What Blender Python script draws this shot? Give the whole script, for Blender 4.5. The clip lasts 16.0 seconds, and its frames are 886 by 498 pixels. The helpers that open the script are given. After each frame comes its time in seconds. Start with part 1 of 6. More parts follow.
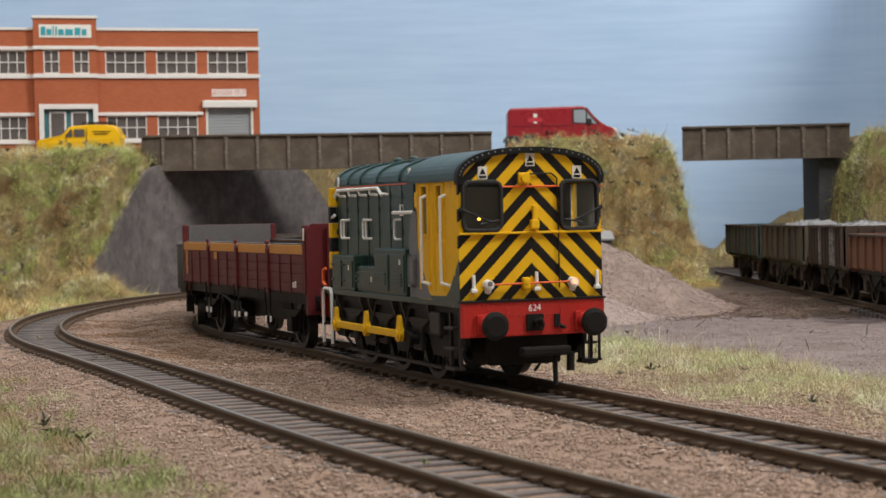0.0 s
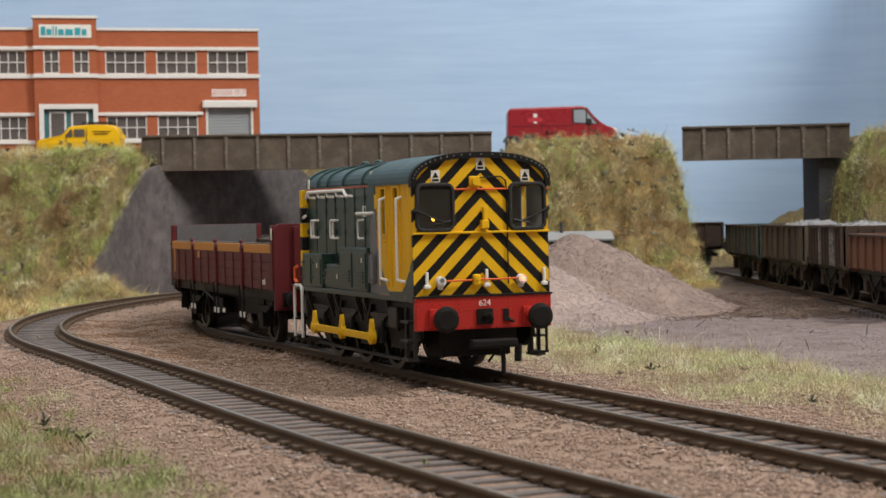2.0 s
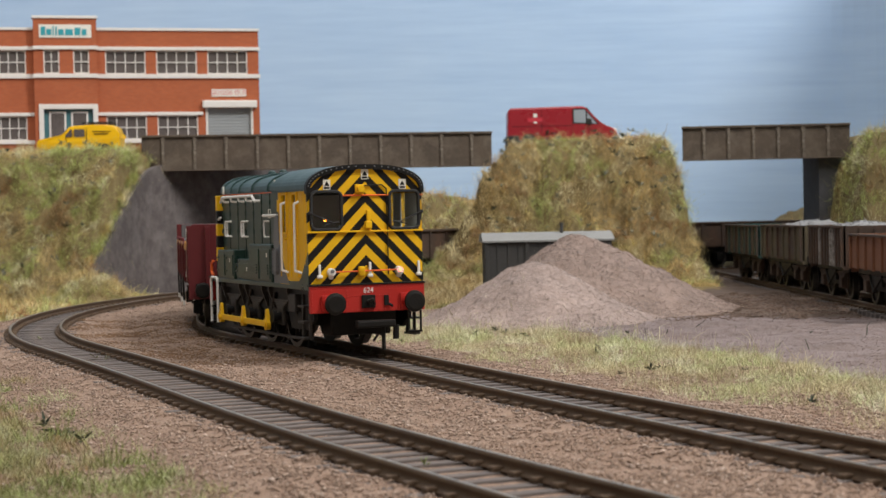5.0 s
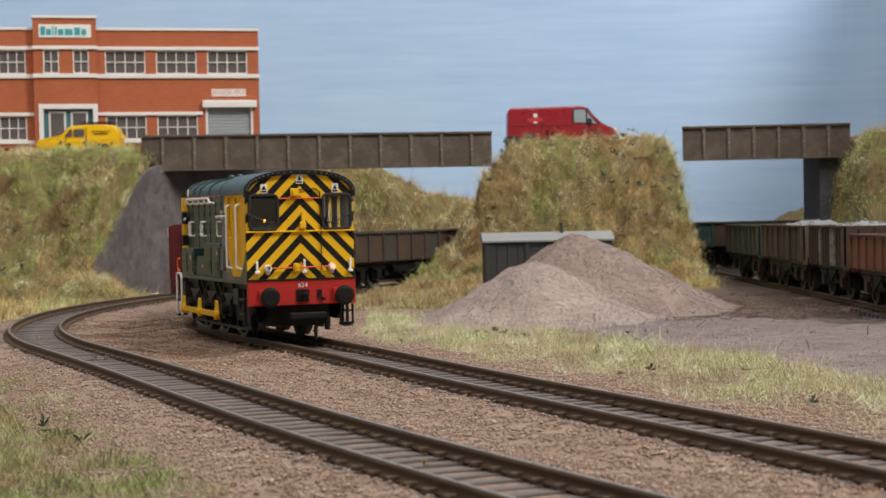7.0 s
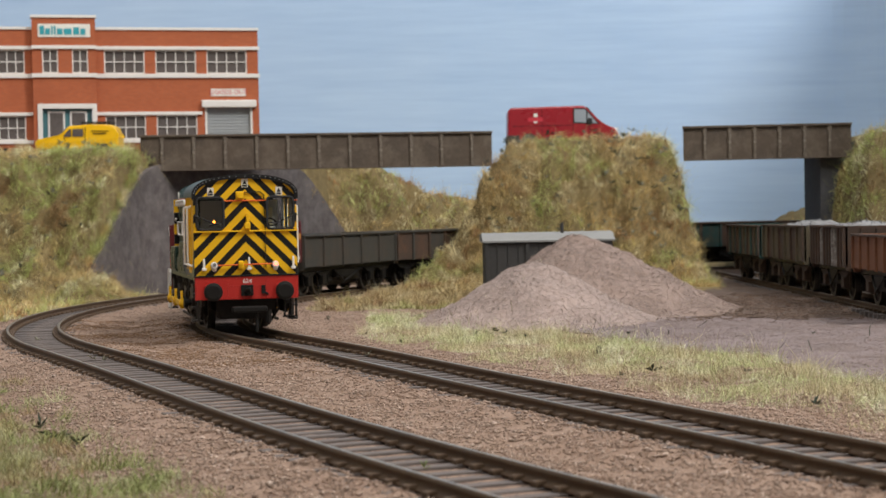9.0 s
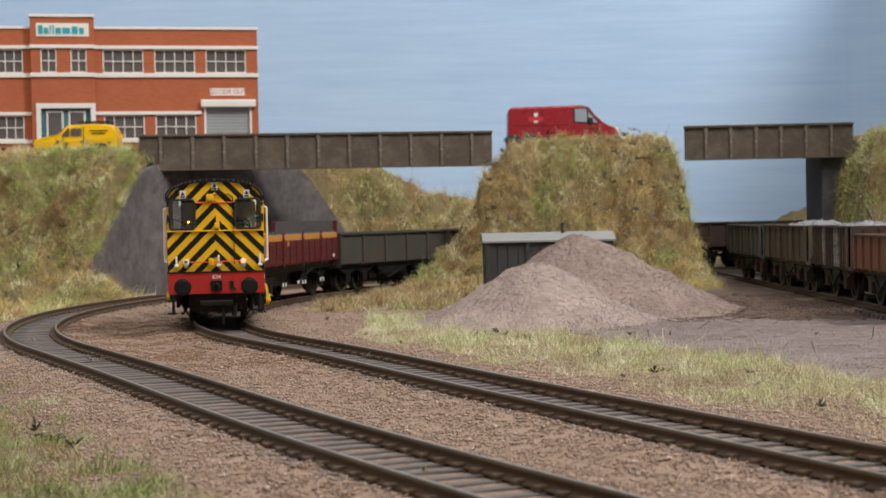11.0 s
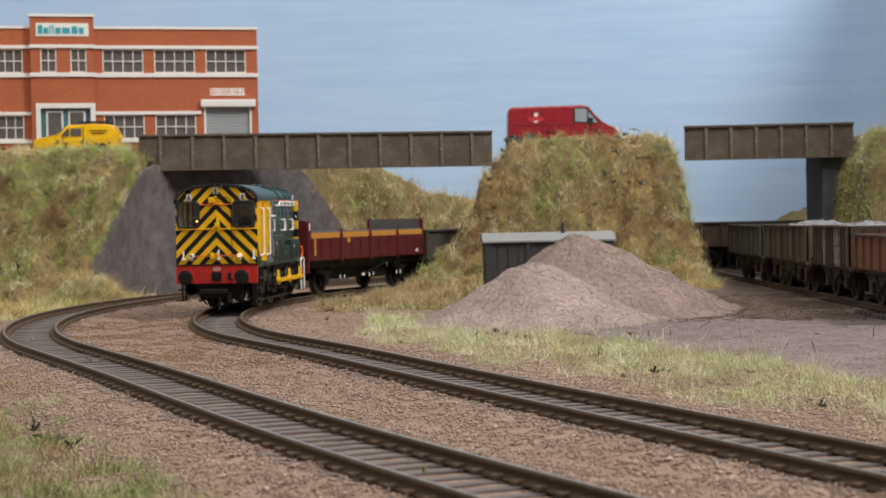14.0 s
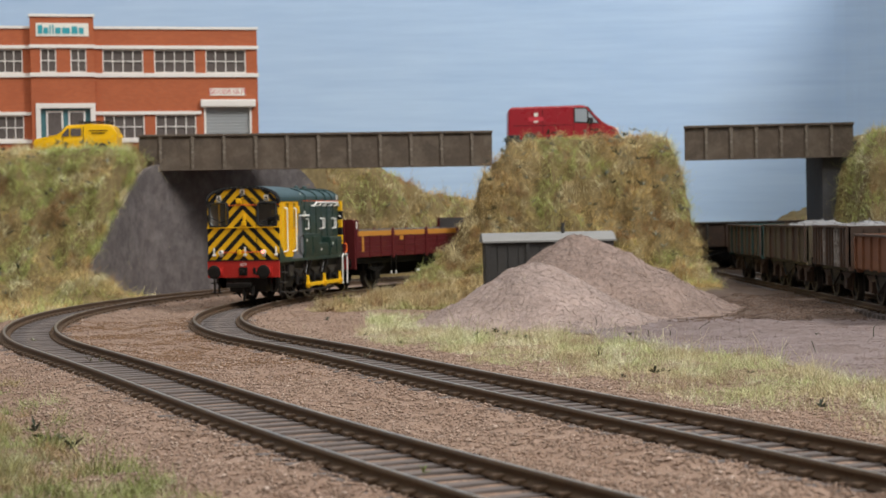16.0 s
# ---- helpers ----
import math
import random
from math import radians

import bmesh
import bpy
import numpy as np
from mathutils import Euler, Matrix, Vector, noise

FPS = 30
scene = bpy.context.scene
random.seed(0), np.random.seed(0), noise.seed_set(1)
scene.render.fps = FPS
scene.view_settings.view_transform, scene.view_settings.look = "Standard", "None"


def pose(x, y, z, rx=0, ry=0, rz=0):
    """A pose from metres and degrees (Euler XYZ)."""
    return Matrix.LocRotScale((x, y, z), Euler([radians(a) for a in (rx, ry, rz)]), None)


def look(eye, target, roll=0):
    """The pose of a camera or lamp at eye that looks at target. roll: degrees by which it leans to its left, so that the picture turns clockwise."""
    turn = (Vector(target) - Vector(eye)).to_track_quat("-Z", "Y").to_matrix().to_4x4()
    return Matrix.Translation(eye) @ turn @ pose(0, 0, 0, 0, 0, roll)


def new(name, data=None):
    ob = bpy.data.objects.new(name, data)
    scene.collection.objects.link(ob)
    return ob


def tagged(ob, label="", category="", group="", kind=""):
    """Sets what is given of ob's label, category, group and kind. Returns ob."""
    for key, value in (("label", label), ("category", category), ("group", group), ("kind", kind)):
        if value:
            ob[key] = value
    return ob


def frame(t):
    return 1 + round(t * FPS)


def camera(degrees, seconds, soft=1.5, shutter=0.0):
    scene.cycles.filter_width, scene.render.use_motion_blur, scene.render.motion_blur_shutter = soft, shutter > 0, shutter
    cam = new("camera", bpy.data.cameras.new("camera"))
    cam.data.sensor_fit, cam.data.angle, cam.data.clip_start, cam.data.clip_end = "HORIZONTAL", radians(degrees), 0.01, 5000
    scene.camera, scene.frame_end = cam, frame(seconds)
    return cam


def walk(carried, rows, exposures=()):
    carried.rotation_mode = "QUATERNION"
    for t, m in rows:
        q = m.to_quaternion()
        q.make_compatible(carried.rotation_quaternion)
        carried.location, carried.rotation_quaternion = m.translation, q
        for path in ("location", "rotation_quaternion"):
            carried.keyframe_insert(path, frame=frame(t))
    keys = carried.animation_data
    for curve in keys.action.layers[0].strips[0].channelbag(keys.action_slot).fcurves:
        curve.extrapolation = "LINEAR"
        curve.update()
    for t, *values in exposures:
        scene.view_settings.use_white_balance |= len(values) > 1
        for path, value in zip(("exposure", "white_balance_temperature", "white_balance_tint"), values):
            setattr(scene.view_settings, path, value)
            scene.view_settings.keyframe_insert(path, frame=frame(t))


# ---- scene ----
# A model railway in 1:76 scale. Working unit below: millimetre (MM turns it into metres); z = 0 is the rail top.
MM = 0.001
LENS, EYE_Z, PITCH, LEAN = 28.46, 37.2, 1.16, -1.13
cam = camera(LENS, 16.0, soft=1.5)
# a close-up lens: sharp at the train's distance, a little soft nearer and beyond
cam.data.dof.use_dof, cam.data.dof.focus_distance, cam.data.dof.aperture_fstop = True, 0.47, 80


def eye_row(t, y):
    e = Vector((0, y * MM, EYE_Z * MM))
    return t, look(e, e + Vector((0, math.cos(radians(PITCH)), -math.sin(radians(PITCH)))), LEAN)


walk(cam, [eye_row(0, -2.6), eye_row(4, -2.6), eye_row(7, -1.6), eye_row(9, 1.0), eye_row(11.8, 6.0), eye_row(16, 6.0)],
     exposures=[(0, 0.0), (16, 0.0)])

# ---- light: unseen white area lamps over the layout, the key to the right ----
world = bpy.data.worlds.new("world")
scene.world = world
world.use_nodes = True
world.node_tree.nodes["Background"].inputs[0].default_value = (0.75, 0.85, 1.0, 1)
world.node_tree.nodes["Background"].inputs[1].default_value = 0.1


def panel_lamp(name, x, y, z, sx, sy, watts, colour, aim):
    d = bpy.data.lights.new(name, "AREA")
    d.shape, d.size, d.size_y, d.energy, d.color = "RECTANGLE", sx, sy, watts, colour
    ob = new(name, d)
    ob.matrix_world = look((x, y, z), aim)
    return ob


panel_lamp("unseen_overhead_light", 0.92, 0.25, 1.33, 0.34, 0.44, 23, (1.0, 0.975, 0.945), (0, 0.8, 0))
# two fill lamps with no visible source, added to brighten front and left
panel_lamp("unseen_overhead_light", 0.10, -0.30, 1.30, 0.8, 0.35, 8.0, (1.0, 0.975, 0.945), (0.0, 0.75, 0))
panel_lamp("unseen_overhead_light", -0.35, 0.50, 1.38, 0.7, 0.4, 6.0, (1.0, 0.975, 0.945), (-0.05, 0.85, 0))

# ---- materials ----


def material(name):
    m = bpy.data.materials.new(name)
    m.use_nodes = True
    n = m.node_tree
    return m, n, n.nodes["Principled BSDF"]


def noise_node(n, scale, detail=4, rough=0.6, vec=None):
    k = n.nodes.new("ShaderNodeTexNoise")
    k.inputs["Scale"].default_value, k.inputs["Detail"].default_value, k.inputs["Roughness"].default_value = scale, detail, rough
    if vec is not None:
        n.links.new(vec, k.inputs["Vector"])
    return k.outputs["Fac"]


def ramp(n, fac, stops):
    k = n.nodes.new("ShaderNodeValToRGB")
    el = k.color_ramp.elements
    while len(el) < len(stops):
        el.new(0.5)
    for e, (p, c) in zip(el, stops):
        e.position, e.color = p, (*c, 1)
    n.links.new(fac, k.inputs[0])
    return k.outputs[0]


def mix(n, fac, a, b, mode="MIX"):
    k = n.nodes.new("ShaderNodeMix")
    k.data_type, k.blend_type = "RGBA", mode
    for s, v in ((k.inputs[0], fac), (k.inputs[6], a), (k.inputs[7], b)):
        if isinstance(v, (int, float)):
            s.default_value = v
        elif isinstance(v, tuple):
            s.default_value = (*v, 1)
        else:
            n.links.new(v, s)
    return k.outputs[2]


def shift(c, f):
    return tuple(min(1, v * f) for v in c)


def coat(name, colour, rough=0.5, metal=0.0, vary=0.12, grain=900, blotch=60, bump=0.1, dirt=None, dirt_amount=0.4, emit=0.0, island=0.0, tone=None):
    """A surface with fine grain, larger blotches, and a little dirt in patches. Scales are per metre."""
    m, n, b = material(name)
    co = n.nodes.new("ShaderNodeTexCoord").outputs["Object"]
    fine, wide = noise_node(n, grain, 3, 0.6, co), noise_node(n, blotch, 4, 0.65, co)
    other = tone or shift(colour, 1 + 1.5 * vary)
    c = ramp(n, fine, [(0.3, shift(colour, 1 - vary)), (0.7, shift(colour, 1 + vary))])
    c = mix(n, ramp(n, wide, [(0.35, (0, 0, 0)), (0.68, (0.75, 0.75, 0.75))]), c, other)
    if dirt:
        c = mix(n, ramp(n, noise_node(n, blotch * 2.7, 6, 0.7, co), [(0.45, (0, 0, 0)), (0.75, (dirt_amount,) * 3)]), c, dirt)
    if island:
        g = n.nodes.new("ShaderNodeNewGeometry").outputs["Random Per Island"]
        c = mix(n, 1.0, c, ramp(n, g, [(0, (1 - island,) * 3), (1, (1 + island,) * 3)]), "MULTIPLY")
    n.links.new(c, b.inputs["Base Color"])
    n.links.new(ramp(n, wide, [(0.2, (max(0.02, rough - 0.1),) * 3), (0.8, (min(1, rough + 0.1),) * 3)]), b.inputs["Roughness"])
    b.inputs["Metallic"].default_value = metal
    if bump:
        k = n.nodes.new("ShaderNodeBump")
        k.inputs["Strength"].default_value, k.inputs["Distance"].default_value = bump, 0.0004
        n.links.new(fine, k.inputs["Height"])
        n.links.new(k.outputs[0], b.inputs["Normal"])
    if emit:
        b.inputs["Emission Color"].default_value, b.inputs["Emission Strength"].default_value = (*colour, 1), emit
    return m


def sky_paint():
    """Brushed emulsion: pale blue with long, faint horizontal strokes and milky patches."""
    m, n, b = material("sky_paint")
    co = n.nodes.new("ShaderNodeTexCoord").outputs["Object"]
    mp = n.nodes.new("ShaderNodeMapping")
    mp.inputs["Scale"].default_value = (4, 4, 60)
    mp.inputs["Rotation"].default_value = (0, radians(4), 0)
    n.links.new(co, mp.inputs[0])
    stroke = noise_node(n, 3.0, 5, 0.6, mp.outputs[0])
    cloud = noise_node(n, 3.2, 3, 0.5, co)
    c = ramp(n, stroke, [(0.3, (0.385, 0.55, 0.785)), (0.7, (0.475, 0.645, 0.87))])
    c = mix(n, ramp(n, cloud, [(0.4, (0, 0, 0)), (0.7, (0.5,) * 3)]), c, (0.55, 0.68, 0.84))
    n.links.new(c, b.inputs["Base Color"])
    b.inputs["Roughness"].default_value = 0.75
    return m


M = dict(
    green=coat("loco_green", (0.020, 0.044, 0.034), 0.32, vary=0.08),
    roof_green=coat("roof_green", (0.03, 0.062, 0.06), 0.42, vary=0.1),
    yellow=coat("warning_yellow", (0.80, 0.46, 0.012), 0.45, vary=0.05),
    black=coat("black_paint", (0.012, 0.012, 0.012), 0.5, vary=0.15),
    chassis=coat("chassis_black", (0.009, 0.0085, 0.008), 0.5, vary=0.25, dirt=(0.03, 0.022, 0.016), dirt_amount=0.3),
    red=coat("buffer_beam_red", (0.42, 0.028, 0.022), 0.42, vary=0.06),
    orange=coat("orange_pipe", (0.75, 0.13, 0.02), 0.5),
    white=coat("white_paint", (0.78, 0.77, 0.74), 0.5, vary=0.04),
    grey=coat("mid_grey", (0.15, 0.155, 0.165), 0.55, vary=0.06),
    steel=coat("dark_steel_tyre", (0.07, 0.065, 0.06), 0.4, 0.7, vary=0.2),
    maroon=coat("wagon_maroon", (0.095, 0.012, 0.014), 0.5, vary=0.1),
    amber=coat("stripe_amber", (0.52, 0.23, 0.035), 0.55, vary=0.08),
    load=coat("bare_grey_lining", (0.10, 0.094, 0.096), 0.7, vary=0.12, dirt=(0.06, 0.045, 0.036), dirt_amount=0.5),
    wagon_olive=coat("wagon_olive", (0.085, 0.068, 0.04), 0.75, vary=0.2, dirt=(0.075, 0.045, 0.028), dirt_amount=0.6),
    wagon_grey=coat("wagon_grey_green", (0.047, 0.044, 0.037), 0.7, vary=0.12, dirt=(0.09, 0.055, 0.035), dirt_amount=0.55),
    wagon_brown=coat("wagon_rust_brown", (0.055, 0.035, 0.025), 0.75, vary=0.2, dirt=(0.13, 0.06, 0.03), dirt_amount=0.6),
    wagon_teal=coat("wagon_teal", (0.022, 0.06, 0.055), 0.7, vary=0.2, dirt=(0.08, 0.055, 0.035), dirt_amount=0.7),
    wagon_orange=coat("wagon_bauxite", (0.17, 0.07, 0.035), 0.75, vary=0.15, dirt=(0.12, 0.06, 0.035), dirt_amount=0.5),
    rail=coat("rusty_rail", (0.10, 0.064, 0.039), 0.6, 0.3, vary=0.2),
    railtop=coat("worn_rail_top", (0.30, 0.26, 0.21), 0.35, 0.8, vary=0.15),
    sleeper=coat("sleeper_brown", (0.098, 0.084, 0.08), 0.85, vary=0.25, dirt=(0.20, 0.165, 0.15), dirt_amount=0.6),
    trim=coat("white_trim", (0.74, 0.71, 0.67), 0.6, vary=0.04),
    girder=coat("weathered_girder", (0.072, 0.053, 0.038), 0.8, vary=0.3, blotch=45, dirt=(0.17, 0.135, 0.10), dirt_amount=0.8),
    girder_edge=coat("worn_girder_edge", (0.10, 0.078, 0.058), 0.8, vary=0.3, blotch=130, dirt=(0.36, 0.32, 0.27), dirt_amount=0.95),
    pier=coat("dark_render", (0.065, 0.065, 0.07), 0.9, vary=0.25, bump=0.6, dirt=(0.13, 0.125, 0.13), dirt_amount=0.5),
    concrete=coat("grey_render", (0.122, 0.104, 0.101), 0.9, vary=0.3, grain=210, blotch=30, bump=1.0, tone=(0.08, 0.07, 0.07), dirt=(0.23, 0.205, 0.20), dirt_amount=0.7),
    shed=coat("tarred_boards", (0.035, 0.034, 0.033), 0.8, vary=0.2),
    shed_roof=coat("felt_roof", (0.24, 0.24, 0.235), 0.9, vary=0.12),
    post_red=coat("van_red", (0.30, 0.012, 0.022), 0.3, vary=0.04),
    van_yellow=coat("van_yellow", (0.80, 0.46, 0.005), 0.35, vary=0.04),
    rubber=coat("black_rubber", (0.015, 0.015, 0.016), 0.75),
    ballast=coat("ballast_ground", (0.25, 0.165, 0.12), 0.95, vary=0.35, grain=1400, blotch=45, bump=0.8, tone=(0.33, 0.235, 0.18), dirt=(0.17, 0.10, 0.06), dirt_amount=0.7),
    pile=coat("gravel_pile", (0.20, 0.15, 0.13), 0.95, vary=0.5, grain=1000, blotch=60, bump=0.3, dirt=(0.22, 0.15, 0.115), dirt_amount=0.6),
    yard=coat("yard_dirt", (0.19, 0.148, 0.143), 0.95, vary=0.28, grain=900, blotch=26, bump=0.3, tone=(0.235, 0.188, 0.184), dirt=(0.105, 0.066, 0.048), dirt_amount=0.95),
    ash=coat("siding_ash", (0.085, 0.054, 0.037), 0.95, vary=0.35, grain=900, blotch=36, bump=0.3, tone=(0.12, 0.082, 0.062), dirt=(0.17, 0.125, 0.108), dirt_amount=0.75),
    earth=coat("bank_earth", (0.17, 0.125, 0.055), 0.95, vary=0.3, grain=500, blotch=45, tone=(0.22, 0.165, 0.07)),
    wall=coat("room_wall", (0.62, 0.60, 0.56), 0.9, grain=60, blotch=4),
    sky=sky_paint(),
)

for nm, level in (("chassis", 0.2), ("yellow", 0.22), ("black", 0.2), ("red", 0.25), ("van_yellow", 0.3)):
    M[nm].node_tree.nodes["Principled BSDF"].inputs["Specular IOR Level"].default_value = level
M["maroon"].node_tree.nodes["Principled BSDF"].inputs["Specular IOR Level"].default_value = 0.35

# ---- helpers for meshes ----


class Shape:
    """Geometry in millimetres."""

    def __init__(self):
        self.bm = bmesh.new()

    def _new(self, verts, bevel, seg=2):
        if bevel:
            ed = {e for v in verts for e in v.link_edges}
            bmesh.ops.bevel(self.bm, geom=list(ed), offset=bevel, segments=seg, affect="EDGES", profile=0.6)

    def box(self, x0, x1, y0, y1, z0, z1, bevel=0.0, m=None):
        r = bmesh.ops.create_cube(self.bm, size=1)
        v = r["verts"]
        t = Matrix.Translation(((x0 + x1) / 2, (y0 + y1) / 2, (z0 + z1) / 2)) @ Matrix.Diagonal((x1 - x0, y1 - y0, z1 - z0, 1))
        bmesh.ops.transform(self.bm, matrix=(m or Matrix()) @ t, verts=v)
        self._new(v, bevel)
        return self

    def rod(self, p, q, r, n=8, r2=None):
        p, q = Vector(p), Vector(q)
        k = bmesh.ops.create_cone(self.bm, cap_ends=True, segments=n, radius1=r, radius2=r if r2 is None else r2, depth=(q - p).length)
        t = Matrix.Translation((p + q) / 2) @ (q - p).to_track_quat("Z", "Y").to_matrix().to_4x4()
        bmesh.ops.transform(self.bm, matrix=t, verts=k["verts"])
        return self

    def pipe(self, pts, r, n=6):
        for a, b in zip(pts[:-1], pts[1:]):
            self.rod(a, b, r, n)
        for a in pts[1:-1]:
            self.ball(a, r, 6, 4)
        return self

    def ball(self, c, r, u=8, v=6, s=(1, 1, 1)):
        k = bmesh.ops.create_uvsphere(self.bm, u_segments=u, v_segments=v, radius=r)
        bmesh.ops.transform(self.bm, matrix=Matrix.Translation(c) @ Matrix.Diagonal((*s, 1)), verts=k["verts"])
        return self

    def prism(self, outline, axis, a, b, bevel=0.0):
        """An outline of 2D points pushed along an axis from a to b."""
        def p3(p, h):
            q = list(p)
            q.insert("xyz".index(axis), h)
            return q
        lo = [self.bm.verts.new(p3(p, a)) for p in outline]
        hi = [self.bm.verts.new(p3(p, b)) for p in outline]
        n = len(outline)
        self.bm.faces.new(lo)
        self.bm.faces.new(hi)
        for i in range(n):
            self.bm.faces.new((lo[i], lo[(i + 1) % n], hi[(i + 1) % n], hi[i]))
        self._new(lo + hi, bevel)
        return self

    def frame_ring(self, x0, x1, y0, y1, z0, z1, r, t):
        """A rounded rectangular frame in the y-z plane, t wide, from x0 to x1."""
        def outline(d):
            pts = []
            q = max(r - d, 0.2)
            for cy, cz, a0 in ((y1 - d - q, z1 - d - q, 0), (y0 + d + q, z1 - d - q, 90), (y0 + d + q, z0 + d + q, 180), (y1 - d - q, z0 + d + q, 270)):
                for k in range(6):
                    a = radians(a0 + 18 * k)
                    pts.append((cy + q * math.cos(a), cz + q * math.sin(a)))
            return pts
        o, i_ = outline(0), outline(t)
        n = len(o)
        rows = [[self.bm.verts.new((x, *p)) for p in pts] for x, pts in ((x0, o), (x1 - 0.15, o), (x1, outline(0.18)), (x1, outline(t - 0.15)), (x1 - 0.15, i_), (x0, i_))]
        for a, b in zip(rows, rows[1:] + rows[:1]):
            for k in range(n):
                self.bm.faces.new((a[k], a[(k + 1) % n], b[(k + 1) % n], b[k]))
        return self

    def ring(self, c, axis, r0, r1, a, b, n=24):
        """A tube round an axis, from a to b along it."""
        rows = []
        for r, h in ((r0, a), (r1, a), (r1, b), (r0, b)):
            row = []
            for i in range(n):
                w = 2 * math.pi * i / n
                p = [r * math.cos(w), r * math.sin(w)]
                p.insert("xyz".index(axis), h)
                row.append(self.bm.verts.new(Vector(c) + Vector(p)))
            rows.append(row)
        for j in range(4):
            for i in range(n):
                self.bm.faces.new((rows[j][i], rows[j][(i + 1) % n], rows[(j + 1) % 4][(i + 1) % n], rows[(j + 1) % 4][i]))
        return self


def part(name, shape, mat, parent=None, label="", smooth=False, at=None):
    """ONE mesh object from a Shape, under a thing or a part."""
    bm = shape.bm
    bmesh.ops.recalc_face_normals(bm, faces=bm.faces)
    bmesh.ops.scale(bm, vec=(MM, MM, MM), verts=bm.verts)
    me = bpy.data.meshes.new(name)
    bm.to_mesh(me)
    bm.free()
    me.materials.append(mat)
    if smooth:
        me.polygons.foreach_set("use_smooth", [True] * len(me.polygons))
    ob = new(name, me)
    if at:
        ob.location = Vector(at) * MM
    ob.parent = parent
    return tagged(ob, label)


def again(ob, at, turn=None):
    """The same mesh as another part of the same parent, at a place in millimetres."""
    o = new(ob.name.split(".")[0], ob.data)
    o.parent = ob.parent
    o.location = Vector(at) * MM
    if turn:
        o.rotation_euler = turn
    if "label" in ob:
        o["label"] = ob["label"]
    return o


def thing(name, label, category, at=(0, 0, 0), rz=0.0, group=""):
    ob = new(name)
    ob.empty_display_size = 0.005
    ob.location, ob.rotation_euler = Vector(at) * MM, (0, 0, radians(rz))
    return tagged(ob, label, category, group)


def from_arrays(name, verts, faces, mat, parent=None, smooth=False):
    """A mesh from numpy arrays (millimetres; faces of one size)."""
    me = bpy.data.meshes.new(name)
    v, f = np.asarray(verts, float) * MM, np.asarray(faces, int)
    me.vertices.add(len(v))
    me.vertices.foreach_set("co", v.ravel())
    me.loops.add(f.size)
    me.loops.foreach_set("vertex_index", f.ravel())
    me.polygons.add(len(f))
    me.polygons.foreach_set("loop_start", np.arange(0, f.size, f.shape[1]))
    if smooth:
        me.polygons.foreach_set("use_smooth", [True] * len(f))
    me.update(calc_edges=True)
    me.validate()
    me.materials.append(mat)
    ob = new(name, me)
    ob.parent = parent
    return ob


# ---- the line: a straight from the front, then a curve to the right ----
RA, RB = 420.0, 471.5
CX, CY, PHI0 = 332.0, 711.0, radians(202.5)            # inner line: centre of its curve, where the curve begins
OX, OY, PHI1 = 315.1, 719.5, radians(204.27)           # the same for the outer line
UX, UY = -0.38268, 0.92388          # direction of the inner straight, going away


def line_raw(s, radius=RA):
    """Place and heading (radians, going away) on a track; s in mm from the start of the curve, negative on the straight."""
    cx, cy, first = (CX, CY, PHI0) if radius == RA else (OX, OY, PHI1)
    f = first - max(s, 0.0) / radius
    a = f - math.pi / 2
    lead = min(s, 0.0)
    return cx + radius * math.cos(f) + lead * math.cos(a), cy + radius * math.sin(f) + lead * math.sin(a), a


BOW = {RA: (2.0, -60.0, 70.0), RB: (-4.06, -237.7, 120.0)}    # depth, middle and half length of each line's bow


def bow_at(s, radius):
    depth, mid, half = BOW[radius]
    return depth * np.exp(-((s - mid) / half) ** 2)


def line_at(s, radius=RA):
    """The same, with the slight bow that each line has before its curve."""
    x, y, a = line_raw(s, radius)
    b, (_, mid, half) = float(bow_at(s, radius)), BOW[radius]
    return x + math.sin(a) * b, y - math.cos(a) * b, a + math.atan(2 * b * (s - mid) / half ** 2)


def fractal(x, y, scale, octaves=4, seed=0.0):
    """Smooth noise on arrays, about -1 to 1."""
    out, amp = np.zeros_like(x), 1.0
    rng = np.random.RandomState(int(seed * 10) + 5)
    for o in range(octaves):
        for k in range(5):
            a, ph, f = rng.rand() * 6.28, rng.rand() * 6.28, (0.7 + 0.6 * rng.rand()) * 2 ** o / scale
            out += amp * 0.3 * np.sin((x * np.cos(a) + y * np.sin(a)) * f * 6.28 + ph + 1.3 * np.sin((x * np.sin(a) - y * np.cos(a)) * f * 4 + ph))
        amp *= 0.55
    return out

# ---- the room round the layout ----
def structure(name, s, mat, parent=None):
    return tagged(part(name, s, mat, parent), kind="structure")


for nm, b in (("wall_south", (-1900, 1900, -1250, -1200, -950, 1500)), ("wall_east", (1850, 1900, -1200, 1900, -950, 1500)),
              ("wall_west", (-1900, -1850, -1200, 1900, -950, 1500)), ("wall_north", (-1900, 1900, 1900, 1950, -950, 1500)),
              ("floor", (-1900, 1900, -1250, 1950, -1000, -950)), ("ceiling", (-1900, 1900, -1250, 1950, 1500, 1550))):
    s = Shape()
    s.box(*b)
    structure(nm, s, M["wall"])

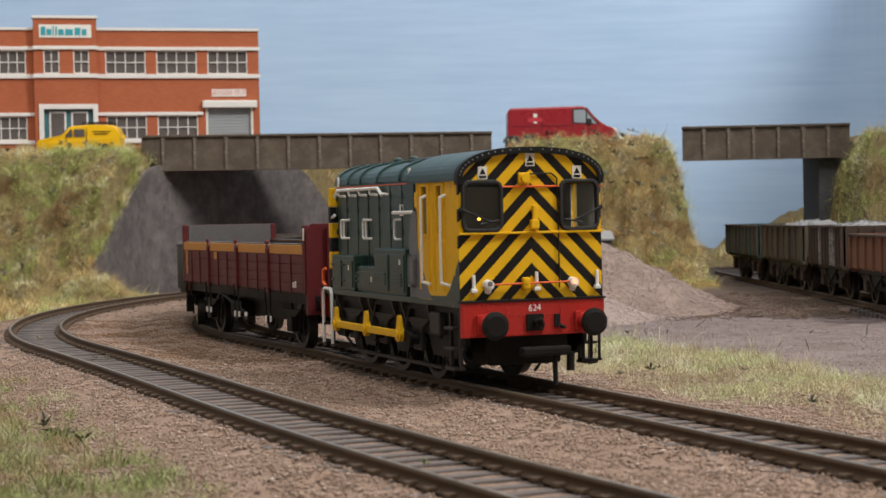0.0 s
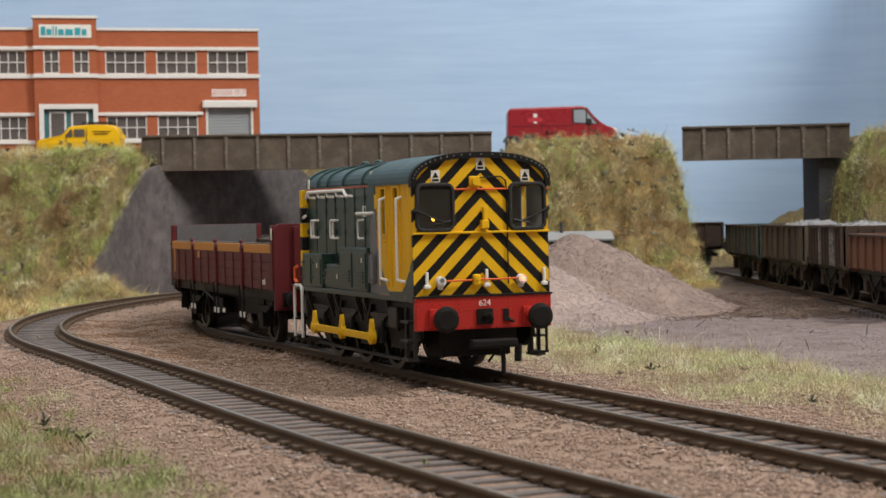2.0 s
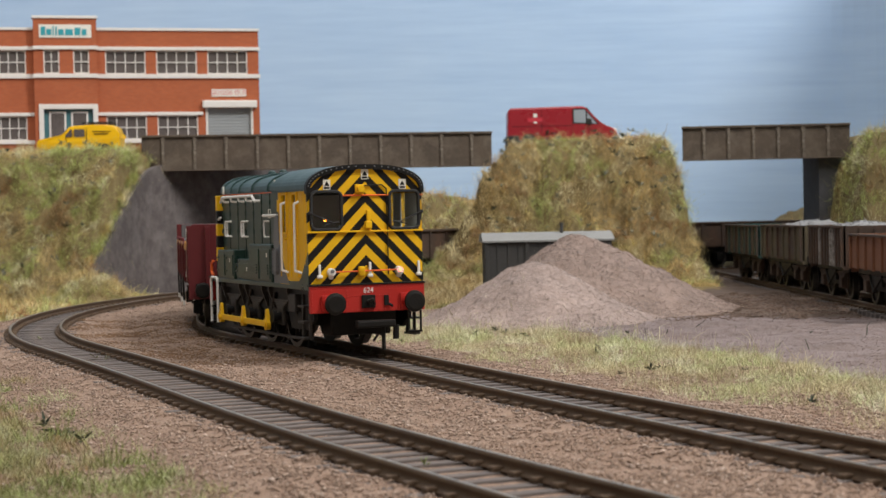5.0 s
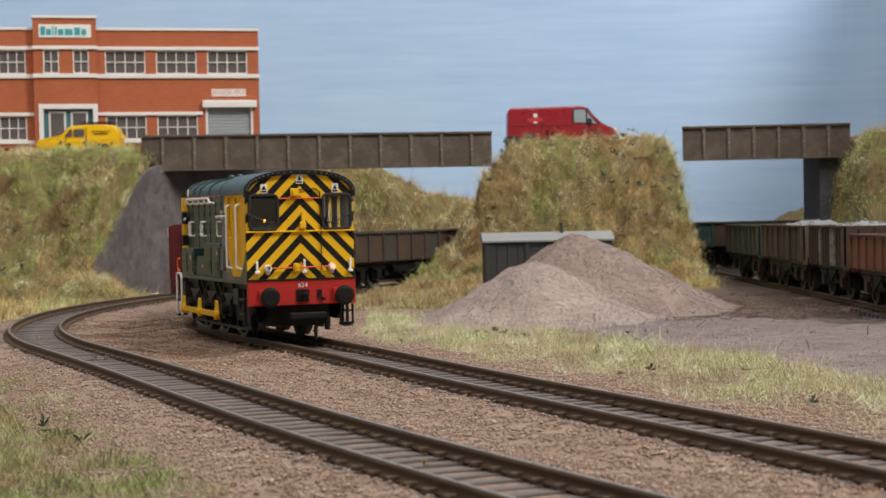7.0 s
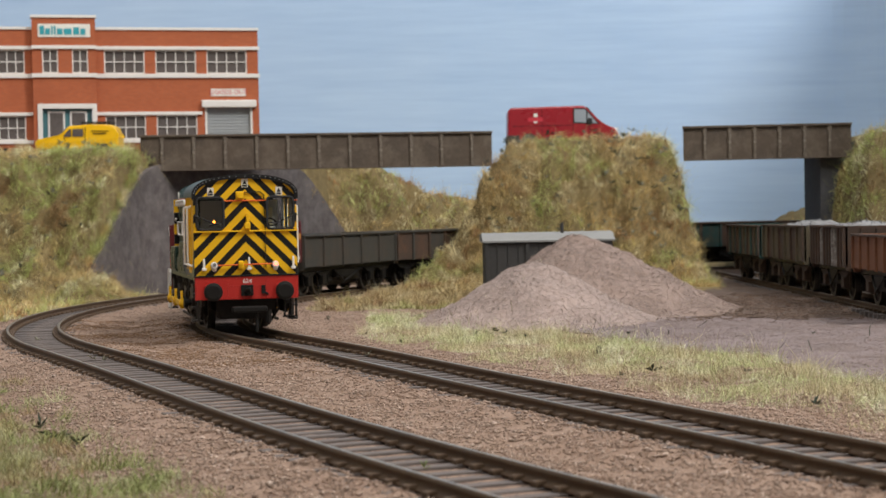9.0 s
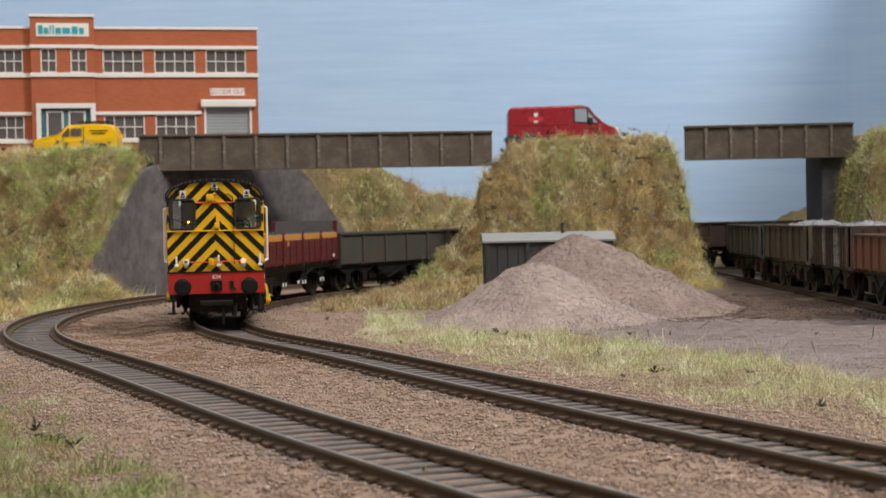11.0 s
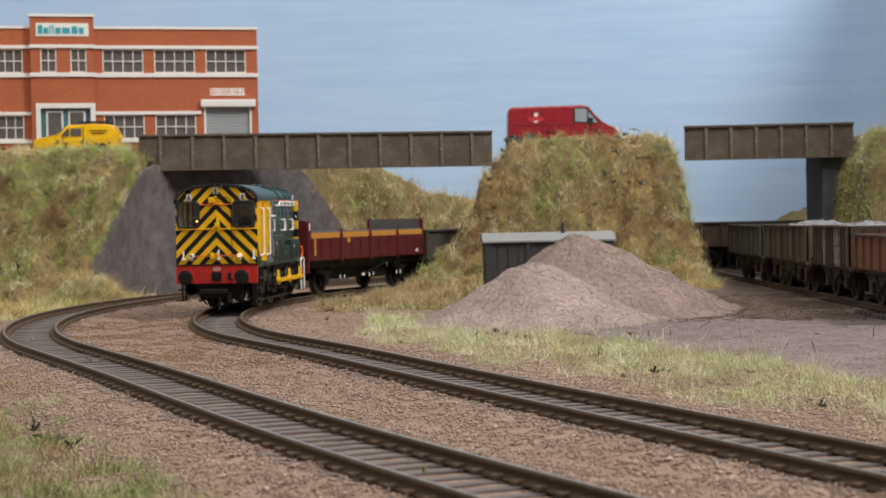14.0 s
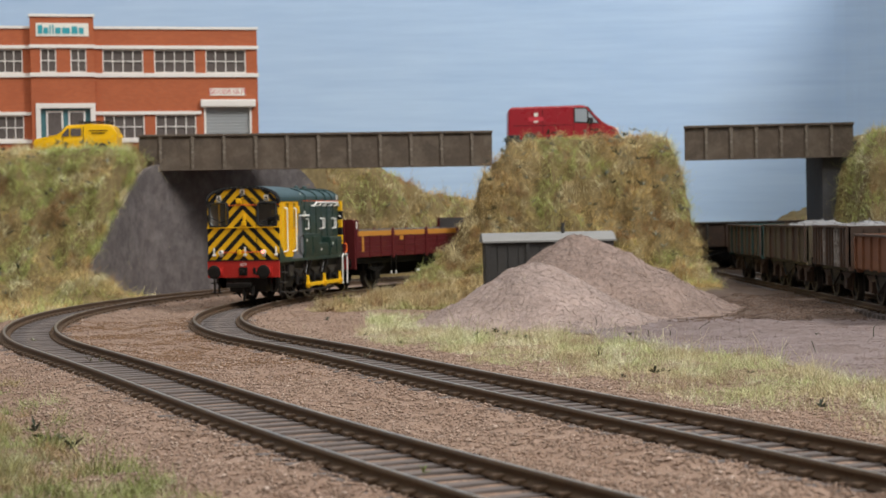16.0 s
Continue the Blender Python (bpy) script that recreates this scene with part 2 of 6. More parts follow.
# painted sky board behind the layout: a flat run, a rounded corner, then an unseen return added to shade its right end
s = Shape()
out = [(-1100, 1290), (290, 1290)]
for k in range(1, 13):
    w = k / 12 * math.pi / 2
    out.append((290 + 62 * math.sin(w), 1290 - 62 * (1 - math.cos(w))))
out += [(352, 560)]
back = [(x + 14 * (i > 1), y + 10) for i, (x, y) in enumerate(out)]
s.prism(out[:2] + back[:2][::-1], "z", -40, 640)
structure("backdrop_and_shade_board", s, M["sky"])
# return cut low: its unseen top edge throws slanting shade onto the sky
s = Shape()
s.prism(out[1:] + back[1:][::-1], "z", -40, 320)
structure("backdrop_and_shade_board", s, M["sky"])

# ---- ground ----
def radius_to(x, y):
    return np.hypot(x - CX, y - CY)


def off_line(x, y, radius):
    """Distance from a track's centre line, on arrays."""
    cx, cy = (CX, CY) if radius == RA else (OX, OY)
    px, py, h = line_raw(0, radius)
    along = (x - px) * math.cos(h) + (y - py) * math.sin(h)
    straight = np.abs((x - px) * math.sin(h) - (y - py) * math.cos(h) - bow_at(along, radius))
    return np.where(along < 0, straight, np.abs(np.hypot(x - cx, y - cy) - radius))


def ground_z(x, y):
    a, b = off_line(x, y, RA), off_line(x, y, RB)
    d = np.minimum(a, b)
    z = -4.6 + 0.5 * fractal(x, y, 70, 4, 0.3) + 0.25 * fractal(x, y, 14, 3, 0.7)
    z = np.where(d < 40, z + 1.5 * np.clip((40 - d) / 16, 0, 1), z)
    z = np.where(d < 21, np.maximum(z, -2.5 - 0.09 * np.clip(d - 14, 0, 9) + 0.4 * fractal(x, y, 11, 3, 0.9)), z)
    z = np.where(d < 11, -2.95 + 0.12 * fractal(x, y, 9, 2, 0.9), z)
    return z


def bank_main(x, y):
    """The mound between the two bridges."""
    r = radius_to(x, y) + 2.0 * fractal(x, y, 40, 3, 1.1)
    n = 3.5 * fractal(x, y, 34, 4, 1.7) + 2.8 * fractal(x, y, 15, 2, 1.9)
    left = np.interp(r, [300, 372, 380, 386, 391, 397, 404], [77, 76, 68, 42, 24, 10, -8])
    front = np.interp(y + n - 16 * np.clip((26 - x) / 22, 0, 1), [640, 800, 880, 900, 914, 930, 944, 956, 964, 972], [-8, -6, 0, 8, 22, 48, 70, 77, 76, 73])
    right = np.interp(x + 0.5 * n, [116, 123, 128, 131, 134, 138], [77, 73, 55, 28, 6, -8])
    rear = np.interp(y, [1035, 1060], [77, -8])
    return np.minimum(np.minimum(left, front), np.minimum(right, rear)) + 0.5 * n * (np.minimum(left, front) > 4) * (np.minimum(left, front) < 75)


def bank_left(x, y):
    n = 3.5 * fractal(x, y, 38, 4, 2.7) + 2.8 * fractal(x, y, 15, 2, 2.9)
    front = np.interp(y + n + 12 * np.clip((x + 215) / 40, 0, 1), [850, 866, 884, 902, 922, 937, 948], [-8, 0, 12, 34, 58, 71, 74.4])
    edge = np.interp(y, [845, 866, 943.6, 1100], [-187, -182.5, -164.6, -70])
    right = np.interp(x - edge, [-30, -8, -3, -0.8, 0.6], [76, 74.4, 71.5, 67.5, -8])
    tuft = 13 - 0.75 * np.hypot(x + 173, (y - 858) / 1.2) + 0.5 * n
    return np.maximum(np.minimum(front, right) + 0.4 * n * (front < 74), tuft)


def bank_right(x, y):
    n = 3.0 * fractal(x, y, 36, 4, 3.7)
    front = np.interp(y + n, [850, 890, 925, 950], [-8, 10, 60, 77])
    left = np.interp(x + 0.4 * n, [214, 226, 236], [-8, 60, 77])
    return np.minimum(front, left)


def bank_back(x, y):
    n = 6.5 * fractal(x, y, 42, 4, 4.7) + 1.5 * fractal(x, y, 13, 2, 4.9)
    top = np.interp(x, [-130, -88, -45, -30, -8, 25, 60, 175, 200, 260], [71, 69, 66, 60, 47, 44, 20, 4, 8, 34])
    rise = np.interp(y + n, [1095, 1115, 1140, 1155], [-8, 12, 0.85 * 60, 60]) / 60
    out = np.interp(radius_to(x, y), [515, 535], [0, 1])
    return -6 + (top + 6 + 0.5 * n) * np.clip(rise, 0, 1) * np.where(x < 100, out, 1)


def sheet(name, x0, x1, y0, y1, step, zf, mat, keep=None, label="", category="", kind=""):
    xs, ys = np.arange(x0, x1 + 1e-6, step), np.arange(y0, y1 + 1e-6, step)
    X, Y = np.meshgrid(xs, ys)
    Z = zf(X, Y)
    v = np.stack([X, Y, Z], -1).reshape(-1, 3)
    i = np.arange(len(xs) * len(ys)).reshape(len(ys), len(xs))
    f = np.stack([i[:-1, :-1], i[:-1, 1:], i[1:, 1:], i[1:, :-1]], -1).reshape(-1, 4)
    if keep is not None:
        k = keep(X, Y, Z)
        k = k[:-1, :-1] | k[:-1, 1:] | k[1:, 1:] | k[1:, :-1]
        f = f[k.reshape(-1)]
        used = np.unique(f)
        m = np.zeros(len(v), int)
        m[used] = np.arange(len(used))
        v, f = v[used], m[f]
    return tagged(from_arrays(name, v, f, mat, smooth=True), label, category, kind=kind)


s = Shape()
s.box(-740, 620, 140, 1310, -950, -14)
structure("baseboard", s, M["wall"])
sheet("ground", -760, 640, 120, 1330, 3.0, ground_z, M["ballast"], kind="structure")


def is_yard(x, y):
    return (x > np.interp(y, [340, 428, 503, 556, 600, 640, 700], [118, 99, 84, 57, 45, 30, 60])) & (y < 668) & (y > 345)


def yard_z(x, y):
    return ground_z(x, y) + 0.3 + 0.15 * fractal(x, y, 22, 3, 5.1)


sheet("pavement", 20, 300, 360, 860, 3.0, yard_z, M["yard"],
      lambda X, Y, Z: is_yard(X + 5 * fractal(X, Y, 60, 4, 5.5), Y + 9 * fractal(X, Y, 50, 3, 5.9)), kind="structure")
def ash_z(x, y):
    inside = np.minimum(x - np.interp(y, [610, 700, 760, 800, 900], [110, 112, 108, 100, 92]), y - 652 + 0.1 * (x - 150))
    return ground_z(x, y) + 0.45 + 1.45 * np.clip(inside / 30, 0, 1) + 0.3 * fractal(x, y, 20, 3, 5.2)


sheet("siding_bed", 104, 300, 610, 1085, 3.0, ash_z, M["ash"],
      lambda X, Y, Z: (X > np.interp(Y, [610, 700, 760, 800, 900], [110, 112, 108, 100, 92]) + 5 * fractal(X, Y, 45, 4, 6.9)) & (Y > 652 - 0.1 * (X - 150) + 8 * fractal(X, Y, 40, 3, 7.3)), kind="structure")
BANKS = []
for nm, fn, bx in (("grass_bank", bank_main, (-20, 156, 640, 1062)), ("grass_bank", bank_left, (-440, -66, 835, 1100)),
                   ("grass_bank", bank_right, (212, 420, 850, 1060)), ("grass_bank", bank_back, (-150, 330, 1090, 1286))):
    ob = sheet(nm, *bx, 2.5, fn, M["earth"], lambda X, Y, Z: Z > -5.5, "overgrown bank of earth covered in dry grass", "embankment")
    ob["kind"] = "structure"
    BANKS.append((ob, fn))

# small heap's gravel: the stronger light on it is painted as a paler colour
M["pile_pale"] = coat("lit_gravel_pile", (0.25, 0.195, 0.176), 0.95, vary=0.5, grain=1000, blotch=60, bump=0.3, dirt=(0.26, 0.19, 0.155), dirt_amount=0.5)
# gravel heaps: a tall cone and a smaller one before it
def heap_z(x, y, which=0):
    n = 1.2 * fractal(x, y, 30, 4, 6.1)
    d1 = np.hypot((x - 58) / 1.12, (y - 724)) * (1 + 0.05 * np.sin(3 * np.arctan2(y - 724, x - 58)))
    d2 = np.hypot((x - 35) / 1.0, (y - 662))
    c1 = 33.2 - 0.66 * np.sqrt(d1 ** 2 + 36)
    c2 = 24.2 - 0.62 * np.sqrt(d2 ** 2 + 30)
    c = c1 if which == 1 else c2 if which == 2 else np.maximum(c1, c2)
    c = c + n * 0.9 - 1.7
    foot = 3.2 * np.log1p(np.exp(np.clip((c + 5.0) / 3.2, -20, 30))) - 5.5      # slopes run out in a shallow skirt
    return np.maximum(foot, -8 + 0 * x) + 0.3 * fractal(x, y, 5, 2, 6.6)


sheet("gravel_mound", -30, 150, 630, 810, 1.6, lambda x, y: heap_z(x, y, 1), M["pile"], lambda X, Y, Z: Z > ground_z(X, Y) - 0.4, "tall heap of brownish gravel in the yard", "gravel heap")
sheet("gravel_mound", -30, 110, 595, 740, 1.6, lambda x, y: heap_z(x, y, 2), M["pile_pale"], lambda X, Y, Z: Z > ground_z(X, Y) - 0.4, "small heap of pinkish gravel, its brighter lighting put into the colour", "gravel heap")

# ---- tracks ----
SLEEPER = Shape()
SLEEPER.box(-1.25, 1.25, -14.2, 14.2, -4.4, -2.45, 0.25)
CHAIR = Shape()
CHAIR.box(-0.9, 0.9, -2.2, 2.2, -2.6, -1.6, 0.3)


def lay_track(label, place, ss, sleepers):
    t = thing("railway_track", label, "railway track")
    for off in (-8.7, 8.7):
        for nm, prof, mat in (("rail", [(-1.0, -2.5), (1.0, -2.5), (1.0, -2.2), (0.3, -1.9), (0.3, -0.9), (0.5, -0.75), (0.5, -0.08), (-0.5, -0.08), (-0.5, -0.75), (-0.3, -0.9), (-0.3, -1.9), (-1.0, -2.2)], "rail"),
                              ("rail_head", [(-0.42, -0.09), (0.42, -0.09), (0.38, 0.0), (-0.38, 0.0)], "railtop")):
            v, f, k = [], [], len(prof)
            for q in ss:
                x, y, a = place(q)
                for u, z in prof:
                    v.append((x - math.sin(a) * (off + u), y + math.cos(a) * (off + u), z))
            for i in range(len(ss) - 1):
                for j in range(k):
                    f.append((i * k + j, i * k + (j + 1) % k, (i + 1) * k + (j + 1) % k, (i + 1) * k + j))
            from_arrays(nm, v, f, M[mat], t)
    first = chair = None
    for q in sleepers:
        x, y, a = place(q)
        if first is None:
            first = part("sleeper", SLEEPER_COPY(SLEEPER), M["sleeper"], t)
            first.location, first.rotation_euler = (x * MM, y * MM, 0), (0, 0, a)
        else:
            again(first, (x, y, random.uniform(-0.15, 0.1)), (0, 0, a + random.uniform(-0.03, 0.03)))
        for off in (-8.7, 8.7):
            p = (x - math.sin(a) * off, y + math.cos(a) * off, 0)
            if chair is None:
                chair = part("rail_chair", SLEEPER_COPY(CHAIR), M["rail"], t)
                chair.location, chair.rotation_euler = Vector(p) * MM, (0, 0, a)
            else:
                again(chair, p, (0, 0, a))
    return t


def SLEEPER_COPY(s):
    c = Shape()
    c.bm.free()
    c.bm = s.bm.copy()
    return c


PITCH_S = 6.6
lay_track("curved track on brown sleepers beside the gravel heap", lambda q: line_at(q, RA), np.arange(-440, 900, 6), np.arange(-420, 380, PITCH_S))
lay_track("curved outer track on weathered sleepers in tan ballast", lambda q: line_at(q, RB), np.arange(-470, 700, 6), np.arange(-440, 380, PITCH_S))
lay_track("straight siding under the parked wagons", lambda q: (171.0, q, math.pi / 2), np.arange(420, 1060, 20), np.arange(560, 1000, PITCH_S))

# ---- bridges ----
def girder(name, label, p, q, z0, z1, n, lead):
    p, q = Vector(p), Vector(q)
    ang = math.degrees(math.atan2(q.y - p.y, q.x - p.x))
    L = (q - p).length
    g = thing(name, label, "bridge", (p.x, p.y, z0), ang)
    H = z1 - z0
    s = Shape()
    s.box(0, L, 1.2, 3.0, 0.6, H - 1)
    part("web_plate", s, M["girder"], g)
    s = Shape()
    s.box(-0.3, L + 0.3, 0, 4.4, H - 1.3, H, 0.25)
    part("top_flange", s, M["girder"], g)
    s = Shape()
    s.box(0, L, 0.2, 4.2, 0, 0.8, 0.2)
    part("bottom_flange", s, M["girder"], g)
    first = None
    step = (L - 2 * lead) / (n - 1)
    for k in range(n):
        at = (lead + k * step, 0, 0)
        if first is None:
            s = Shape()
            s.box(-0.75, 0.75, 0.15, 1.3, 0.7, H - 1.2, 0.2)
            s.box(-1.2, 1.2, 0.55, 1.3, H - 3.2, H - 1.2, 0.2)
            first = part("stiffener", s, M["girder_edge"], g, "worn pale-edged stiffener")
            first.location = Vector(at) * MM
        else:
            again(first, at)
    return g, L


g1, L1 = girder("girder_bridge", "brown weathered plate girder bridge over two tracks", (-163.6, 953, 0), (28.8, 985, 0), 63.4, 83.2, 11, 11.5)
s = Shape()
s.box(2, L1 - 1, 4.6, 54, 9.5, 13.5)
part("deck", s, M["concrete"], g1, "grey concrete road deck")
s = Shape()
s.box(2, L1 - 1, 50, 53, 13.5, 17)
part("kerb", s, M["concrete"], g1)
g2, L2 = girder("girder_bridge", "short brown plate girder bridge beside a grey pier", (136.4, 984, 0), (229.5, 978, 0), 64.2, 83.6, 6, 12)
s = Shape()
s.box(11, L2 - 1, 4.6, 60, 9.5, 13.5)
part("deck", s, M["concrete"], g2, "grey concrete road deck")
s = Shape()
s.box(11, L2 - 1, 57, 60, 13.5, 16)
part("kerb", s, M["concrete"], g2)

# abutment with sloping wing walls
ab = thing("bridge_abutment", "grey rendered abutment wall with sloping wing walls", "abutment")


def bent_wall(pieces, rows, thick=3.5):
    """A wall along a smooth line, in pieces (name, first and last of its 60 steps); rows of x, y and height of its top."""
    rows = np.array(rows, float)
    k = np.linspace(0, len(rows) - 1, 60)
    q = np.stack([np.interp(k, np.arange(len(rows)), rows[:, j]) for j in range(3)], 1)
    for _ in range(6):
        q[1:-1] = (q[:-2] + 2 * q[1:-1] + q[2:]) / 4
    d = np.gradient(q[:, :2], axis=0)
    d /= np.linalg.norm(d, axis=1)[:, None]
    back = q[:, :2] + np.stack([-d[:, 1], d[:, 0]], 1) * thick
    for name, i, j in pieces:
        s = Shape()
        rings = [[s.bm.verts.new(c) for c in ((f[0], f[1], -7), (f[0], f[1], f[2]), (g[0], g[1], f[2]), (g[0], g[1], -7))] for f, g in zip(q[i:j + 1], back[i:j + 1])]
        for a, b in zip(rings[:-1], rings[1:]):
            for m in range(4):
                s.bm.faces.new((a[m], a[(m + 1) % 4], b[(m + 1) % 4], b[m]))
        s.bm.faces.new(rings[0])
        s.bm.faces.new(rings[-1])
        part(name, s, M["concrete"], ab)


bent_wall((("wing_wall", 0, 20), ("abutment_wall", 20, 49), ("wing_wall", 49, 59)), [(-178, 866, 5), (-169, 904, 35), (-160, 943, 64), (-141, 976, 72), (-113, 1022, 72.4), (-85, 1068, 68), (-60, 1108, 25)])
s = Shape()
s.box(213.5, 233, 986, 1030, -7, 73.4)
pier = thing("bridge_pier", "dark grey rendered bridge pier", "pier")
part("pier_wall", s, M["pier"], pier)
s = Shape()
s.box(-470, -128, 1015, 1288, -10, 75.6)
structure("road", s, M["yard"])

# ---- the train ----
def stripes():
    """Yellow and black chevrons: bands of equal width that fall from the middle at 45 degrees."""
    m, n, b = material("warning_chevrons")
    co = n.nodes.new("ShaderNodeTexCoord").outputs["Object"]
    sep = n.nodes.new("ShaderNodeSeparateXYZ")
    n.links.new(co, sep.inputs[0])

    def op(kind, a, c=None):
        k = n.nodes.new("ShaderNodeMath")
        k.operation = kind
        for i, v in enumerate((a, c)):
            if v is None:
                continue
            if isinstance(v, (int, float)):
                k.inputs[i].default_value = v
            else:
                n.links.new(v, k.inputs[i])
        return k.outputs[0]
    w = op("ADD", sep.outputs[2], op("ABSOLUTE", sep.outputs[1]))
    band = op("LESS_THAN", op("FRACT", op("DIVIDE", op("SUBTRACT", 0.0463 + 0.0565 * 4, w), 0.00565)), 0.52)
    grime = noise_node(n, 220, 5, 0.7, co)
    yel = ramp(n, grime, [(0.3, (0.74, 0.42, 0.012)), (0.7, (0.83, 0.49, 0.016))])
    n.links.new(mix(n, band, (0.013, 0.012, 0.012), yel), b.inputs["Base Color"])
    b.inputs["Roughness"].default_value = 0.42
    b.inputs["Specular IOR Level"].default_value = 0.2
    return m


def glass(name, tint, rough=0.03):
    m, n, b = material(name)
    b.inputs["Base Color"].default_value = (*tint, 1)
    b.inputs["Roughness"].default_value = rough
    b.inputs["Transmission Weight"].default_value = 1.0
    b.inputs["IOR"].default_value = 1.3
    return m


M["chevron"] = stripes()
M["glass"] = glass("window_glazing", (0.8, 0.82, 0.82))
M["lamp_red"] = coat("lit_red_lamp", (1.0, 0.12, 0.06), 0.3, emit=6.0, bump=0)
M["lamp_orange"] = coat("lit_orange_indicator", (1.0, 0.33, 0.03), 0.3, emit=8.0, bump=0)
M["interior"] = coat("cab_interior", (0.55, 0.55, 0.52), 0.6)
M["gear_grey"] = coat("worn_black_gear", (0.022, 0.02, 0.019), 0.5, vary=0.3, dirt=(0.06, 0.045, 0.034), dirt_amount=0.6)
M["cream"] = coat("cream_window_light", (0.80, 0.72, 0.42), 0.5)
M["dark_interior"] = coat("cab_interior_dark", (0.05, 0.045, 0.04), 0.7)
M["label_white"] = coat("label_white", (0.7, 0.68, 0.62), 0.6)
M["label_yellow"] = coat("label_yellow", (0.75, 0.42, 0.03), 0.6)


def arch(w, z0, z1, top, n=14, r=2.2):
    """Cab or bonnet outline (y, z): straight sides, then an arched roof."""
    pts = [(-w, z0), (-w, z1)]
    for k in range(1, n):
        a = math.pi * (1 - k / n)
        c, q = math.cos(a), math.sin(a)
        pts.append((w * math.copysign(abs(c) ** 0.82, c), z1 + (top - z1) * abs(q) ** 0.9))
    return pts + [(w, z1), (w, z0)]


def text_mesh(name, body, size, mat, parent, m):
    cu = bpy.data.curves.new(name, "FONT")
    cu.body, cu.size, cu.align_x, cu.align_y, cu.extrude = body, size * MM, "CENTER", "CENTER", 0.00004
    tmp = new(name, cu)
    me = bpy.data.meshes.new_from_object(tmp.evaluated_get(bpy.context.evaluated_depsgraph_get()))
    bpy.data.objects.remove(tmp)
    me.materials.append(mat)
    ob = new(name, me)
    ob.parent = parent
    ob.matrix_basis = m
    return ob


FRONT = Matrix(((0, 0, 1, 0), (1, 0, 0, 0), (0, 1, 0, 0), (0, 0, 0, 1)))   # text plane to the face that looks along +x
WHEELS, RODS = [], []


def wheel(parent, x, y, r, spokes, tyre_w=2.0):
    side = 1 if y > 0 else -1
    s = Shape()
    s.ring((0, 0, 0), "y", r - 1.3, r, -tyre_w / 2, tyre_w / 2, 28)
    s.ring((0, 0, 0), "y", r - 1.3, r + 0.7, -side * tyre_w / 2, -side * (tyre_w / 2 + 0.5), 28)
    w = part("wheel", s, M["steel"], parent, "worn steel wheel tyre", at=(x, y, r))
    s = Shape()
    s.rod((0, -0.8, 0), (0, 0.8, 0), 1.6, 14)
    if spokes:
        for k in range(spokes):
            a = 2 * math.pi * k / spokes
            s.rod((0, 0, 0), ((r - 1) * math.cos(a), 0, (r - 1) * math.sin(a)), 0.55, 5)
    else:
        s.rod((0, -0.35, 0), (0, 0.35, 0), r - 1.1, 24)
        s.ring((0, 0, 0), "y", r * 0.35, r * 0.5, -0.6, 0.6, 16)
    part("wheel_centre", s, M["chassis"], w)
    return w


def buffer(parent, x, y, z, out, beam_mat, r=3.0):
    s = Shape()
    s.rod((x, y, z), (x + out * 3.6, y, z), 1.9, 16, 1.6)
    s.box(min(x, x + out * .7), max(x, x + out * .7), y - 2.1, y + 2.1, z - 2.1, z + 2.1, 0.2)
    b = part("buffer", s, M[beam_mat], parent)
    s = Shape()
    s.rod((x + out * 3.4, y, z), (x + out * 5.4, y, z), 1.0, 12)
    s.rod((x + out * 5.4, y, z), (x + out * 6.0, y, z), r, 28, r * 0.96)
    s.rod((x + out * 6.0, y, z), (x + out * 6.25, y, z), r * 0.96, 28, r * 0.7)
    part("buffer_head", s, M["chassis"], b, "dull black buffer head")


